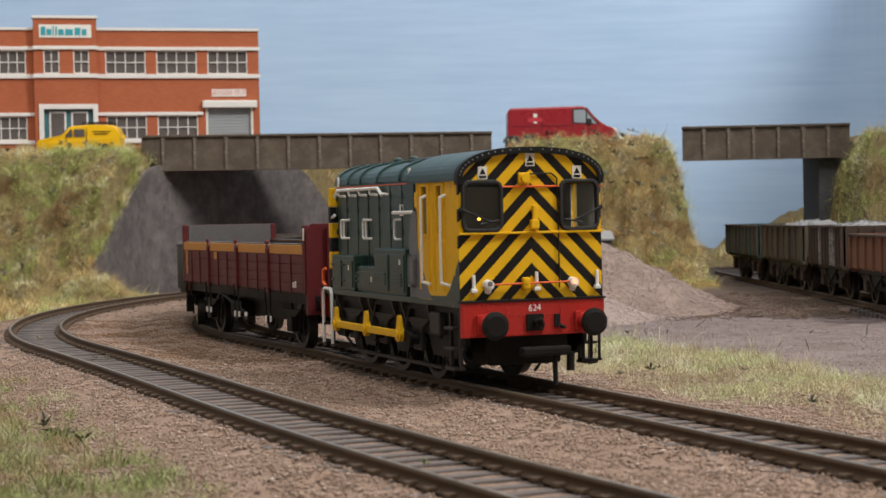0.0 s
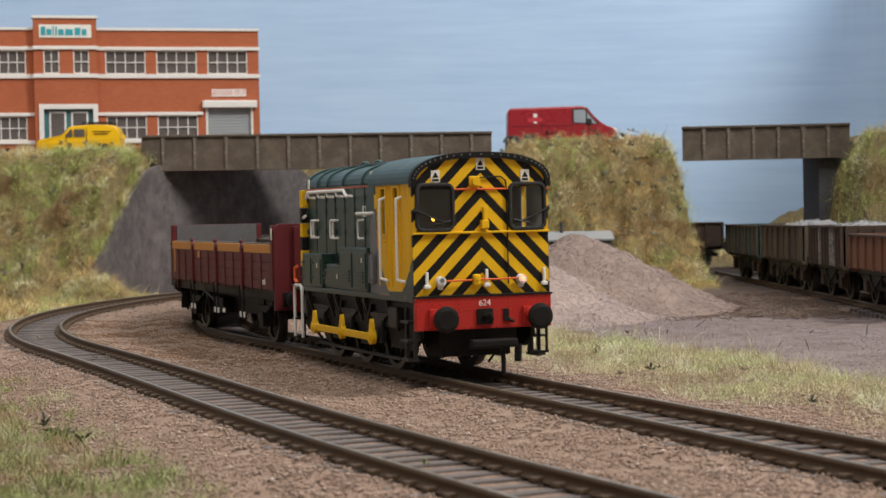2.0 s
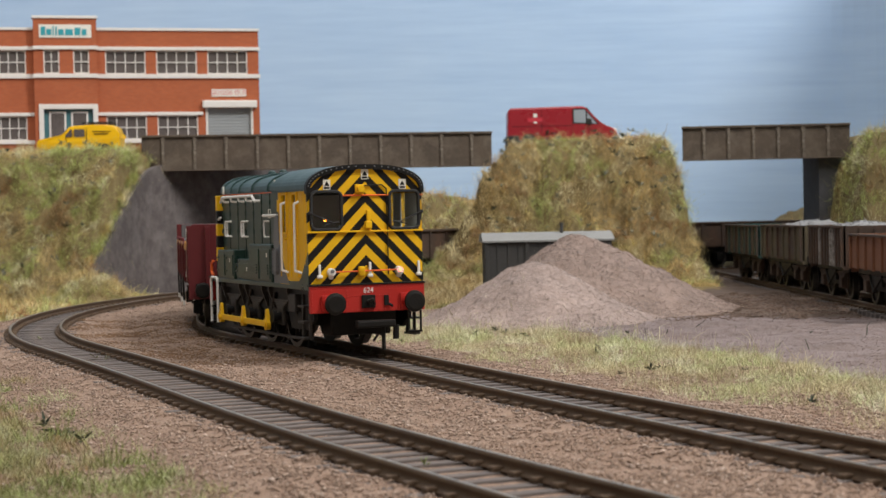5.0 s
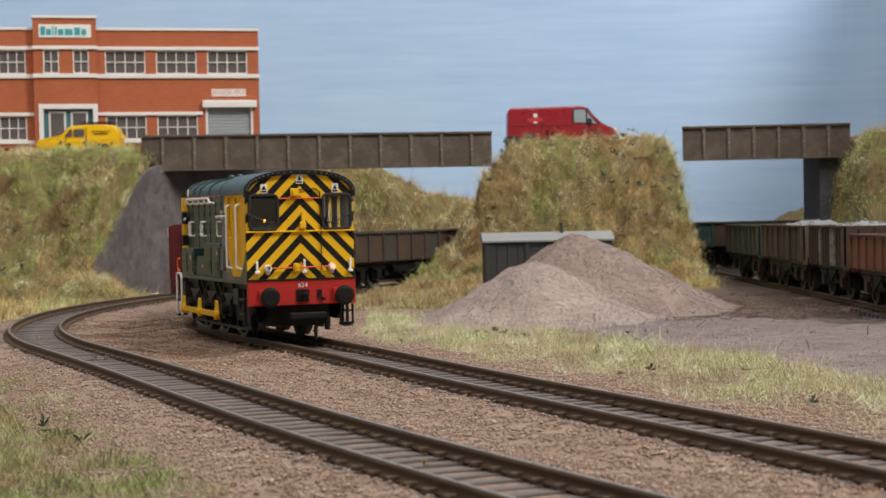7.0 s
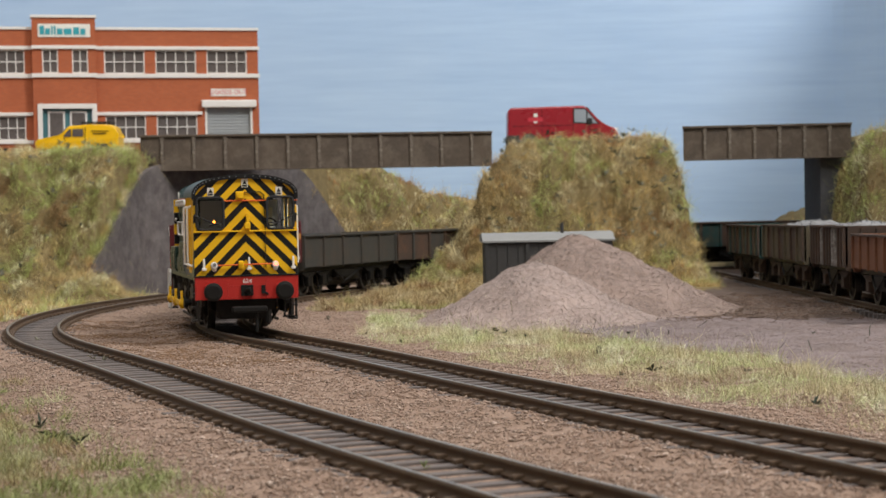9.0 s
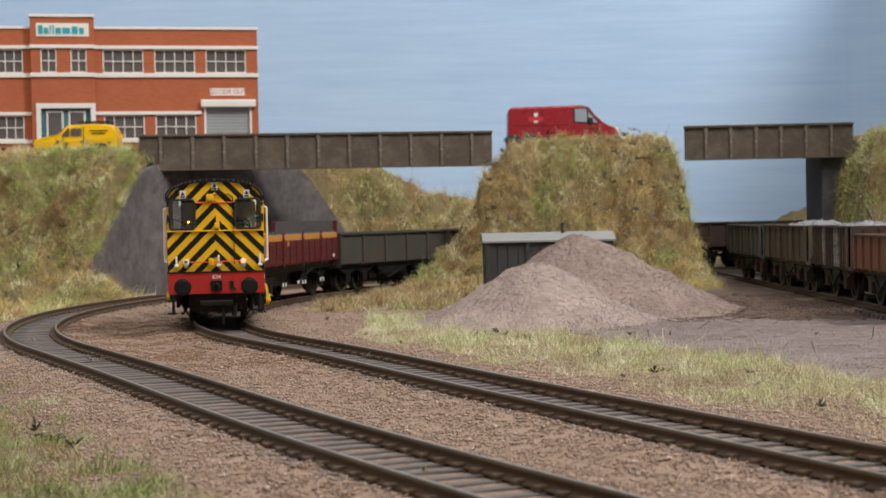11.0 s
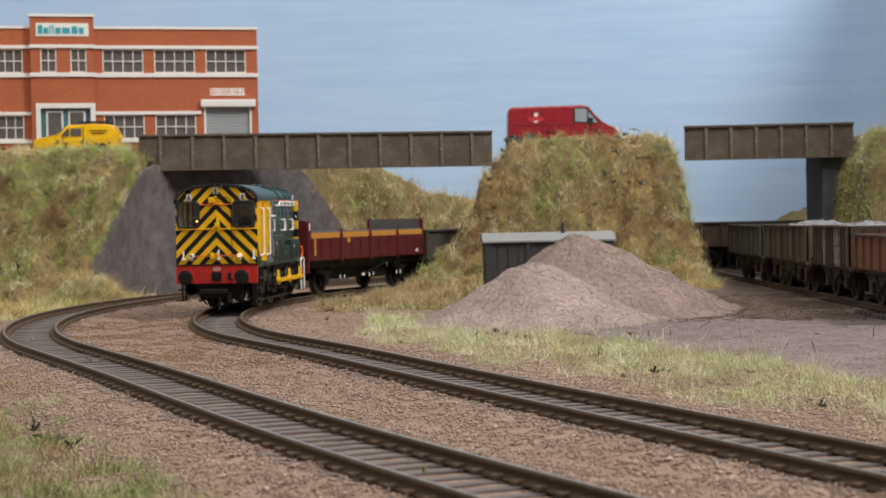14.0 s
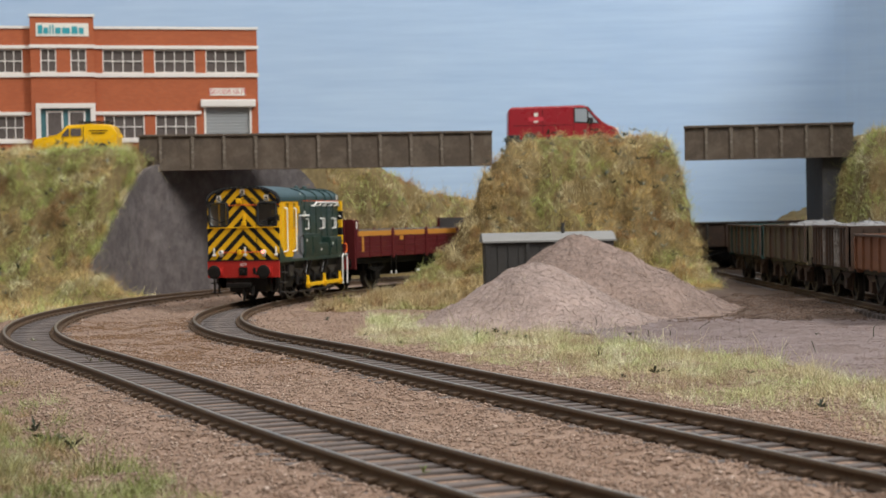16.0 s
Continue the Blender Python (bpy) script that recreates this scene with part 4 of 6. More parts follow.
    part("marker_lamp", s, M["yellow"], L)
    # buffer beam
    for x0, x1, front in ((-0.4, 0.9, 1), (XR - 0.9, XR + 0.4, 0)):
        s = Shape()
        s.box(x0, x1, -16.6, 16.6, 11, 18.4, 0.12)
        bb = part("buffer_beam", s, M["red"], L, "bright red riveted buffer beam")
        s = Shape()
        s.box(x0 - 0.2, x1 + 0.25, -16.9, 16.9, 18.3, 18.75, 0.08)
        part("beam_cap", s, M["black"], L)
        xo = x1 if front else x0
        sg = 1 if front else -1
        if front:
            riv = None
            spots = [(y, 17.8) for y in np.arange(-16, 16.1, 1.05)] + [(y, 11.6) for y in np.arange(-16, 16.1, 1.6)] + [(y, z) for y in (-16.1, 16.1, -6.2, 6.2) for z in np.arange(12.4, 17.5, 0.9)] + [(y, 15.3) for y in np.arange(-5.6, 5.7, 1.1)] + [(y, z) for y in (-12.5, 12.5, -10.6, 10.6) for z in (16.9,)]
            for y, z in spots:
                if riv is None:
                    s = Shape()
                    s.ball((0, 0, 0), 0.2, 6, 4)
                    riv = part("rivet", s, M["red"], bb)
                    riv.location = Vector((xo, y, z)) * MM
                else:
                    again(riv, (xo, y, z))
            nb = text_mesh("running_number", "624", 2.0, M["white"], L, Matrix.Translation((0.00098, 0.0001, 0.0168)) @ FRONT)
            tagged(nb, "white painted running number")
        for y in (-11.4, 11.4):
            buffer(L, xo, y, 13.7, sg, "red")
        s = Shape()
        s.rod((xo, 0, 13.7), (xo + sg * 2.4, 0, 13.7), 0.7, 10)
        s.box(min(xo, xo + sg * .5), max(xo, xo + sg * .5), -2.0, 2.0, 12, 15.6, 0.2)
        s.pipe([(xo + sg * 2, -0.6, 13.9), (xo + sg * 2.6, 0.4, 14.4), (xo + sg * 2.4, 0.9, 13.2), (xo + sg * 2, 0, 12.6)], 0.5)
        part("drawhook", s, M["chassis"], L)
        s = Shape()
        s.box(min(xo, xo + sg * .4), max(xo, xo + sg * .4), 4.6, 5.9, 12.6, 15.4, 0.1)
        s.rod((xo, 6.0, 13), (xo + sg * 1.2, 6.6, 12.4), 0.4, 6)
        part("hose_socket", s, M["black"], L)
        s = Shape()
        s.box(min(xo - sg * 3, xo + sg * 5.5), max(xo - sg * 3, xo + sg * 5.5), -1.6, 1.6, 7.0, 8.0)
        s.box(min(xo + sg * 4, xo + sg * 6.4), max(xo + sg * 4, xo + sg * 6.4), -5.6, 5.6, 7.0, 9.0, 0.5)
        s.rod((xo + sg * 4.6, 2.5, 7.5), (xo + sg * 5.4, 2.2, 0.8), 0.55, 8)
        s.rod((xo + sg * 4.6, 6.2, 7.6), (xo + sg * 4.8, 6.0, 3.6), 0.9, 8)
        part("coupling", s, M["chassis"], L, "black tension lock coupling")
        if front:
            s = Shape()
            for x in (-1.2, -5.2):
                for yy in (14.4,):
                    s.rod((x, yy, 10.8), (x, yy, 5.0), 0.35, 6)
            s.box(-5.6, -0.8, 13.4, 15.6, 4.6, 5.2)
            s.rod((-0.6, 12.2, 10.8), (-0.6, 12.2, 5.2), 0.35, 6)
            s.rod((-0.6, 16, 10.8), (-0.6, 16, 5.2), 0.35, 6)
            s.box(-1.0, -0.2, 11.6, 16.4, 4.8, 5.3)
            part("shunter_step", s, M["chassis"], L)
    s = Shape()
    s.box(-14, -4, -8.5, 8.5, 4.5, 12, 0.6)
    part("under_cab_tank", s, M["chassis"], L)
    # wheels, cranks and rods
    for x in (-76, -53, -30):
        for y in (-9.3, 9.3):
            w = wheel(L, x, y, 9.0, 11)
            WHEELS.append((w, 8.23, (x, y, 9.0), 0))
        s = Shape()
        s.rod((0, -16.5, 0), (0, 16.5, 0), 1.1, 10)
        ax = part("axle", s, M["chassis"], L, at=(x, 0, 9.0))
        WHEELS.append((ax, 8.23, (x, 0, 9.0), 0))
        for sgn in (-1, 1):
            s = Shape()
            ya, yb = sorted((sgn * 16.3, sgn * 17.4))
            s.rod((0, ya, 0), (0, yb, 0), 1.7, 16)
            s.box(-1.1, 4.0, ya, yb, -1.2, 1.2, 0.2)
            s.rod((4.0, ya, 0), (4.0, yb, 0), 1.5, 16)
            cr = part("crank", s, M["chassis"], L, "black fly crank", at=(x, 0, 9.0))
            WHEELS.append((cr, 8.23, (x, 0, 9.0), 165 if sgn < 0 else 165 + 30))
    for sgn in (-1, 1):
        s = Shape()
        ya, yb = sorted((sgn * 17.4, sgn * 18.2))
        s.box(-23, 23, ya, yb, -0.85, 0.85, 0.15)
        for x in (-23, 0, 23):
            s.rod((x, ya - 0.2, 0), (x, yb + 0.2, 0), 1.75, 18)
            s.rod((x, ya - 0.6, 0), (x, yb + 0.8, 0), 0.9, 12)
            s.prism([(x - 1.4, 0.6), (x + 1.4, 0.6), (x + 0.75, 3.6), (x + 0.3, 4.3), (x - 0.3, 4.3), (x - 0.75, 3.6)], "y", ya, yb)
        rod = part("coupling_rod", s, M["yellow"], L, "yellow coupling rod", at=(-53, 0, 9.0))
        RODS.append((rod, 8.23, (-53, 0, 9.0), 165 if sgn < 0 else 195))
    return L


def running_gear(w, xs, frame_mat="chassis", levers=True):
    for x in xs:
        for y in (-9.0, 9.0):
            k = wheel(w, x, y, 6.3, 0)
            WHEELS.append((k, 6.3, (x, y, 6.3), 0))
        for sgn in (-1, 1):
            s = Shape()
            for j in range(4):
                s.box(x - 8 + 1.4 * j, x + 8 - 1.4 * j, sgn * 12.6 - 0.7, sgn * 12.6 + 0.7, 10.6 - j * 0.55, 11.1 - j * 0.55)
            s.box(x - 2.2, x + 2.2, sgn * 12.6 - 1.2, sgn * 12.6 + 1.2, 4.8, 9.2, 0.3)
            s.prism([(x - 5.5, 12.6), (x - 3, 4.2), (x + 3, 4.2), (x + 5.5, 12.6), (x + 4.2, 12.6), (x + 2.2, 5.2), (x - 2.2, 5.2), (x - 4.2, 12.6)], "y", sgn * 11.4 - 0.3, sgn * 11.4 + 0.3)
            part("axle_guard", s, M[frame_mat], w)


def end_gear(w, half, mat):
    for sg in (-1, 1):
        for y in (-11.4, 11.4):
            buffer(w, sg * half, y, 13.6, sg, mat, 2.6)
        s = Shape()
        s.box(min(sg * (half - 4), sg * (half + 4)), max(sg * (half - 4), sg * (half + 4)), -1.2, 1.2, 7.4, 8.2)
        s.box(min(sg * (half + 2.8), sg * (half + 4.4)), max(sg * (half + 2.8), sg * (half + 4.4)), -5, 5, 7.0, 9.2, 0.3)
        part("coupling", s, M["chassis"], w)


def build_open_wagon():
    w = thing("open_wagon", "empty maroon open wagon with amber stripe and tall ends", "wagon")
    H = 64.5
    s = Shape()
    s.box(-H, H, -13.6, 13.6, 13.0, 16.2, 0.2)
    part("underframe", s, M["chassis"], w)
    s = Shape()
    s.box(-H, H, -15.4, 15.4, 16.2, 17.2)
    part("wagon_floor", s, M["wagon_brown"], w)
    s = Shape()
    s.box(-40, 40, -6, 6, 6.5, 13, 0.5)
    s.box(-30, -18, -10, 10, 6, 11, 0.4)
    part("brake_gear", s, M["chassis"], w)
    # drop doors: four a side, five planks each
    n, wd = 4, 2 * (H - 1.2) / 4
    for sgn in (-1, 1):
        ya, yb = sorted((sgn * 15.0, sgn * 16.3))
        for k in range(n):
            x0, x1 = -H + 1.2 + k * wd + 0.5, -H + 1.2 + (k + 1) * wd - 0.5
            d = None
            for j in range(5):
                z0 = 16.4 + j * 2.6
                s = Shape()
                s.box(x0, x1, ya, yb, z0, z0 + 2.52, 0.12)
                if d is None:
                    d = part("drop_door", s, M["maroon"], w)
                else:
                    part("plank", s, M["amber"] if j == 4 else M["maroon"], d, "amber top plank" if j == 4 else "")
            yo = sgn * 16.35
            for q in (0.33, 0.66):
                s = Shape()
                xx = x0 + (x1 - x0) * q
                s.box(xx - 0.35, xx + 0.35, yo - 0.25, yo + 0.25, 16, 26.5)
                part("door_strap", s, M["maroon"], d)
        for k in range(1, n):
            x = -H + 1.2 + k * wd
            s = Shape()
            s.box(x - 1.0, x + 1.0, sgn * 16.4 - 0.6, sgn * 16.4 + 0.6, 15.5, 28.2, 0.25)
            s.prism([(x - 1.6, 28), (x + 1.6, 28), (x + 0.5, 29.6), (x - 0.5, 29.6)], "y", sgn * 16.2 - 0.5, sgn * 16.2 + 0.5)
            s.ball((x, sgn * 16.6, 30.0), 0.7, 8, 6)
            part("stanchion", s, M["maroon"], w)
            for dx in (-2.2, 2.2):
                s = Shape()
                s.rod((x + dx, sgn * 16.8, 17), (x + dx, sgn * 16.6, 8.4), 0.26, 6)
                part("door_spring", s, M["chassis"], w)
                s = Shape()
                s.rod((x + dx, sgn * 16.6, 8.9), (x + dx, sgn * 16.6, 7.2), 0.34, 8)
                part("spring_tip", s, M["white"], w, "white tip of a door spring")
        for x, z, a, b_, mt in ((-H + 6, 24.5, 0.8, 2.2, "amber"), (-H + 6, 20.5, 0.8, 1.6, "amber"), (-H + 41, 25.4, 1.6, 1.1, "amber"), (H - 8.2, 18.6, 0.6, 0.9, "label_white"), (H - 10, 18.4, 0.7, 0.7, "label_white")):
            s = Shape()
            xx = x if sgn < 0 else -x
            s.box(xx - a, xx + a, sgn * 16.42 - 0.06, sgn * 16.42 + 0.06, z - b_, z + b_)
            part("data_panel", s, M[mt], w)
        s = Shape()
        s.rod((-20, sgn * 15.4, 13.5), (8, sgn * 15.8, 8.2), 0.45, 6)
        s.box(6, 10, sgn * 15.9 - 0.4, sgn * 15.9 + 0.4, 7.4, 9.0, 0.2)
        part("brake_lever", s, M["chassis"], w)
        s = Shape()
        s.box(7.4, 9.8, sgn * 16.4 - 0.2, sgn * 16.4 + 0.2, 7.6, 8.9, 0.2)
        part("lever_grip", s, M["white"], w, "white brake lever grip")
    # high bulkhead at one end, low end at the other
    s = Shape()
    s.prism([(-15.9, 10.5), (15.9, 10.5), (15.9, 33.6), (14.4, 35.2), (-14.4, 35.2), (-15.9, 33.6)], "x", H - 1.0, H + 0.4, 0.15)
    b = part("high_end", s, M["maroon"], w, "tall maroon end bulkhead")
    for y in (-9.5, -3.2, 3.2, 9.5):
        s = Shape()
        s.box(H + 0.4, H + 1.3, y - 0.8, y + 0.8, 11, 34.4, 0.25)
        part("end_rib", s, M["maroon"], b)
    for sgn in (-1, 1):
        s = Shape()
        s.box(H - 2.8, H - 0.4, sgn * 15.4 - 0.9, sgn * 15.4 + 0.9, 16, 34.8, 0.3)
        part("corner_post", s, M["maroon"], b)
        s = Shape()
        s.box(H - 1.4, H - 0.3, sgn * 16.34 - 0.08, sgn * 16.34 + 0.08, 30.6, 34.0)
        part("post_plate", s, M["label_white"], b)
        s = Shape()
        s.box(-H - 0.3, -H + 1.4, sgn * 15.4 - 0.9, sgn * 15.4 + 0.9, 16, 35.0, 0.3)
        part("corner_post", s, M["maroon"], w)
    s = Shape()
    s.box(-H - 0.2, -H + 1.1, -14.5, 14.5, 13, 35.0, 0.2)
    part("far_end", s, M["maroon"], w)
    # unpainted grey lining: tall ends, low sides with a pale capping
    for x0, x1, z1 in ((-H + 1.1, -H + 1.4, 34.9), (H - 1.4, H - 1.02, 34.6)):
        s = Shape()
        s.box(x0, x1, -14.4, 14.4, 17.2, z1)
        part("end_lining", s, M["load"], w, "bare grey end lining")
    for sgn in (-1, 1):
        ya, yb = sorted((sgn * 14.7, sgn * 14.98))
        for j in range(5):
            s = Shape()
            s.box(-H + 1.5, H - 1.5, ya, yb, 17.25 + j * 2.4, 19.55 + j * 2.4)
            part("lining_board", s, M["load"], w, "bare grey side lining")
        s = Shape()
        s.box(-H + 1.5, H - 2.9, min(sgn * 14.5, sgn * 15.5), max(sgn * 14.5, sgn * 15.5), 29.42, 29.75, 0.1)
        part("capping_strip", s, M["grey"], w, "pale grey capping strip")
    running_gear(w, (-42, 42))
    end_gear(w, H, "chassis")
    return w, H


def build_ribbed(label, half, body_mats, ribs=8, top=28.6, load=None, bogies=True, gear="chassis", limed=()):
    """A ribbed steel open wagon; body_mats gives one material to each bay."""
    w = thing("ballast_wagon", label, "wagon", group="steel wagons")
    s = Shape()
    s.box(-half, half, -13, 13, 11.4, 13.8, 0.2)
    part("underframe", s, M["chassis"], w)
    bay = 2 * half / ribs
    for sgn in (-1, 1):
        ya, yb = sorted((sgn * 14.6, sgn * 15.6))
        for k in range(ribs):
            s = Shape()
            s.box(-half + k * bay, -half + (k + 1) * bay - 0.04, ya, yb, 13.6, top - 0.8)
            part("side_panel", s, M[body_mats[k % len(body_mats)]], w)
        for k in range(ribs + 1):
            x = min(max(-half + k * bay, -half + 0.8), half - 0.8)
            s = Shape()
            yo = sgn * 15.6
            s.prism([(yo, 13.2), (yo + sgn * 0.9, 13.4), (yo + sgn * 0.9, top - 2), (yo + sgn * 0.5, top - 0.8), (yo, top - 0.8)], "x", x - 0.7, x + 0.7)
            part("rib", s, M["limed"] if k in limed else M[body_mats[(k + 1) % len(body_mats)]], w)
        s = Shape()
        s.box(-half, half, sgn * 15.5 - 1.2, sgn * 15.5 + 1.2, top - 0.9, top, 0.2)
        part("top_rail", s, M["wagon_brown"] if "wagon_grey" not in body_mats else M["wagon_grey"], w)
    for sg in (-1, 1):
        s = Shape()
        x0, x1 = sorted((sg * (half - 1), sg * half))
        s.box(x0, x1, -15.6, 15.6, 12, top - 0.05, 0.2)
        for y in (-9, -3, 3, 9):
            s.box(min(x0, x0 + sg * 1.7), max(x1, x1 + sg * .7), y - .6, y + .6, 12.4, top - 1)
        part("end_panel", s, M[body_mats[0]], w)
    s = Shape()
    s.box(-half + 1, half - 1, -14.6, 14.6, 13.8, 15, 0)
    part("wagon_floor", s, M["wagon_brown"], w)
    if load:
        def lz(x, y):
            return top - 4.5 + 5.5 * np.exp(-((x / (half * .75)) ** 4)) * (1 - (y / 17) ** 2) + 0.9 * fractal(x, y, 9, 3, half % 7)
        xs = np.arange(-half + 1.1, half - 1, 1.3)
        ob = sheet("stone_load", -half + 1.1, half - 1.1, -14.5, 14.5, 1.3, lz, M[load])
        ob.parent = w
        tagged(ob, "pale grey crushed stone load")
        rng = np.random.RandomState(7)
        n = 500
        gx, gy = rng.uniform(-half + 2, half - 2, n), rng.uniform(-14, 14, n)
        ob = grains("loose_stone", np.stack([gx, gy, lz(gx, gy) + 0.3], 1), rng.uniform(0.5, 1.1, n), M[load], rng)
        ob.parent = w
        ob["kind"] = "stuff"
    if bogies:
        q = half - 19
        xs = (-q - 8, -q + 8, q - 8, q + 8)
    else:
        xs = (-half * 0.55, half * 0.55)
    running_gear(w, xs, gear)
    # added dark block that stands in for the shade between the wheels
    s = Shape()
    s.box(-half + 7, half - 7, -7.4, 7.4, 3.6, 11.6, 0.5)
    s.box(-half * 0.35, half * 0.35, -11, 11, 5.5, 11.6, 0.5)
    part("underframe_dark_block", s, M["chassis"], w)
    for sgn in (-1, 1):
        s = Shape()
        s.rod((-half * .3, sgn * 13.6, 11.4), (half * .1, sgn * 13.8, 5.5), 0.5, 6)
        s.rod((half * .3, sgn * 13.6, 11.4), (half * .1, sgn * 13.8, 5.5), 0.5, 6)
        s.box(-half * .25, half * .25, sgn * 12 - 1.5, sgn * 12 + 1.5, 7.5, 11.4, 0.4)
        part("brake_gear", s, M["chassis"], w)
    end_gear(w, half, "chassis")
    return w


OCTA = np.array([(1, 0, 0), (-1, 0, 0), (0, 1, 0), (0, -1, 0), (0, 0, 1), (0, 0, -1)], float)
OFACE = np.array([(0, 2, 4), (2, 1, 4), (1, 3, 4), (3, 0, 4), (2, 0, 5), (1, 2, 5), (3, 1, 5), (0, 3, 5)])


def grains(name, at, size, mat, rng):
    """Angular stones, each a small uneven octahedron."""
    n = len(at)
    v = OCTA[None] * rng.uniform(0.55, 1.25, (n, 6, 1)) * np.asarray(size)[:, None, None] * 0.6
    a = rng.uniform(0, 6.28, n)
    c, s_ = np.cos(a)[:, None], np.sin(a)[:, None]
    tilt = rng.uniform(-0.5, 0.5, n)[:, None]
    x, y, z = v[..., 0], v[..., 1], 0.5 * v[..., 2]
    y, z = y * np.cos(tilt) - z * np.sin(tilt), y * np.sin(tilt) + z * np.cos(tilt)
    v = np.stack([x * c - y * s_, x * s_ + y * c, z], -1) + at[:, None]
    f = (OFACE[None] + 6 * np.arange(n)[:, None, None]).reshape(-1, 3)
    return from_arrays(name, v.reshape(-1, 3), f, mat)


M["stone"] = coat("pale_stone", (0.24, 0.24, 0.245), 0.9, vary=0.25, grain=700, island=0.3)
M["pale_grain"] = coat("pale_grain", (0.46, 0.36, 0.30), 0.9, vary=0.15, island=0.3)
M["grain"] = coat("ballast_grain", (0.285, 0.193, 0.142), 0.9, vary=0.15, grain=900, island=0.27, tone=(0.34, 0.25, 0.195))
loco = build_loco()
open_wagon, OPEN_HALF = build_open_wagon()
TRAIN = [(loco, 53.0, 46.0, -53.0), (open_wagon, 178.0, 84.0, 0.0)]
HALF = 55.5
for k, (lab, mats, ld) in enumerate((("dark grey-brown ribbed steel wagon with dusty top rail", ["wagon_grey"], None),
                                     ("dark brown ribbed steel wagon", ["wagon_brown", "wagon_brown", "wagon_grey"], None),
                                     ("rust-brown ribbed steel wagon", ["wagon_brown"], None),
                                     ("weathered wagon with teal panels", ["wagon_teal", "wagon_brown", "wagon_teal"], None),
                                     ("dull brown ribbed steel wagon", ["wagon_brown"], None))):
    wg = build_ribbed(lab, HALF, mats, 5 if k == 0 else 8, 28.6, ld)
    TRAIN.append((wg, 247.5 + HALF + 1 + k * 116.5, 2 * (HALF - 19), 0.0))

# ---- wagons parked on the siding ----
STILL = []
M["rusty_gear"] = coat("rusty_gear", (0.05, 0.032, 0.022), 0.85, vary=0.3, dirt=(0.10, 0.055, 0.032), dirt_amount=0.7)
M["limed"] = coat("lime_streaked_rib", (0.16, 0.14, 0.125), 0.85, vary=0.3, blotch=160, dirt=(0.5, 0.48, 0.46), dirt_amount=0.9)
for lab, half, mats, yc, ld, ribs, bog, top in (
        ("weathered olive and teal ribbed wagon on the siding", 47.0, ["wagon_teal", "wagon_brown", "wagon_olive"], 906, None, 9, True, 28.4),
        ("olive-brown ribbed wagon heaped with pale stone", 47.0, ["wagon_olive", "wagon_brown"], 800, "stone", 7, True, 29.0),
        ("dark brown wagon with narrow ribs and stone load", 30.0, ["wagon_brown"], 706, "stone", 12, False, 29.4),
        ("bauxite-orange mineral wagon with rounded top edge", 30.0, ["wagon_orange"], 633, None, 5, False, 26.6)):
    w = build_ribbed(lab, half, mats, ribs, top, ld, bog, "rusty_gear", (3, 4, 8) if ribs == 12 else ())
    w.location, w.rotation_euler = (0.171, yc * MM, 0), (0, 0, radians(90))
    STILL.append(w)

# ---- grounded van body behind the heap ----
sh = thing("grounded_van_body", "black tarred van body with grey felt roof used as a store", "shed", (19.5, 800, -6), 2)
s = Shape()
s.box(0, 58, 0, 26, 0, 29.5, 0.3)
part("body", s, M["shed"], sh)
for k in range(12):
    s = Shape()
    s.box(0.4 + k * 4.8, 4.9 + k * 4.8, -0.5, 0.1, 0, 29.2, 0.12)
    part("plank", s, M["shed"], sh)
for x in (0.6, 19, 38, 57.4):
    s = Shape()
    s.box(x - 0.8, x + 0.8, -1.1, -0.3, 0, 29.4, 0.15)
    part("post", s, M["shed"], sh)
s = Shape()
o = [(-1.6, 29.4), (-1.6, 30.2)] + [(-1.6 + 29.2 * k / 10, 30.2 + 3.6 * math.sin(math.pi * k / 10)) for k in range(1, 10)] + [(27.6, 30.2), (27.6, 29.4)]
s.prism(o, "x", -1.4, 59.4)
part("roof", s, M["shed_roof"], sh, "grey felt arched roof")
s = Shape()
s.rod((36, 8, 31), (36, 8, 38), 0.8, 10)
part("stove_pipe", s, M["shed"], sh)

# ---- factory ----
M["pane_dark"] = coat("dark_window", (0.10, 0.085, 0.08), 0.12, vary=0.2, bump=0.0)
M["teal_door"] = coat("teal_door", (0.05, 0.15, 0.17), 0.4)
M["shutter"] = coat("shutter_grey", (0.34, 0.36, 0.37), 0.5, vary=0.05)
M["sign_teal"] = coat("sign_teal", (0.03, 0.30, 0.36), 0.5)
M["sign_red"] = coat("sign_red", (0.5, 0.03, 0.05), 0.5)


def brickwork():
    m, n, b = material("factory_brick")
    co = n.nodes.new("ShaderNodeTexCoord").outputs["Object"]
    mp = n.nodes.new("ShaderNodeMapping")
    mp.inputs["Rotation"].default_value = (radians(90), 0, 0)
    n.links.new(co, mp.inputs[0])
    k = n.nodes.new("ShaderNodeTexBrick")
    k.inputs["Scale"].default_value = 1.0
    k.inputs["Brick Width"].default_value, k.inputs["Row Height"].default_value, k.inputs["Mortar Size"].default_value = 0.0029, 0.001, 0.00012
    k.inputs["Color1"].default_value, k.inputs["Color2"].default_value, k.inputs["Mortar"].default_value = (0.40, 0.10, 0.035, 1), (0.47, 0.125, 0.045, 1), (0.36, 0.12, 0.06, 1)
    n.links.new(mp.outputs[0], k.inputs["Vector"])
    c = mix(n, ramp(n, noise_node(n, 40, 4, 0.6, co), [(0.35, (0, 0, 0)), (0.7, (0.45,) * 3)]), k.outputs[0], (0.34, 0.085, 0.035))
    n.links.new(c, b.inputs["Base Color"])
    b.inputs["Roughness"].default_value = 0.85
    return m


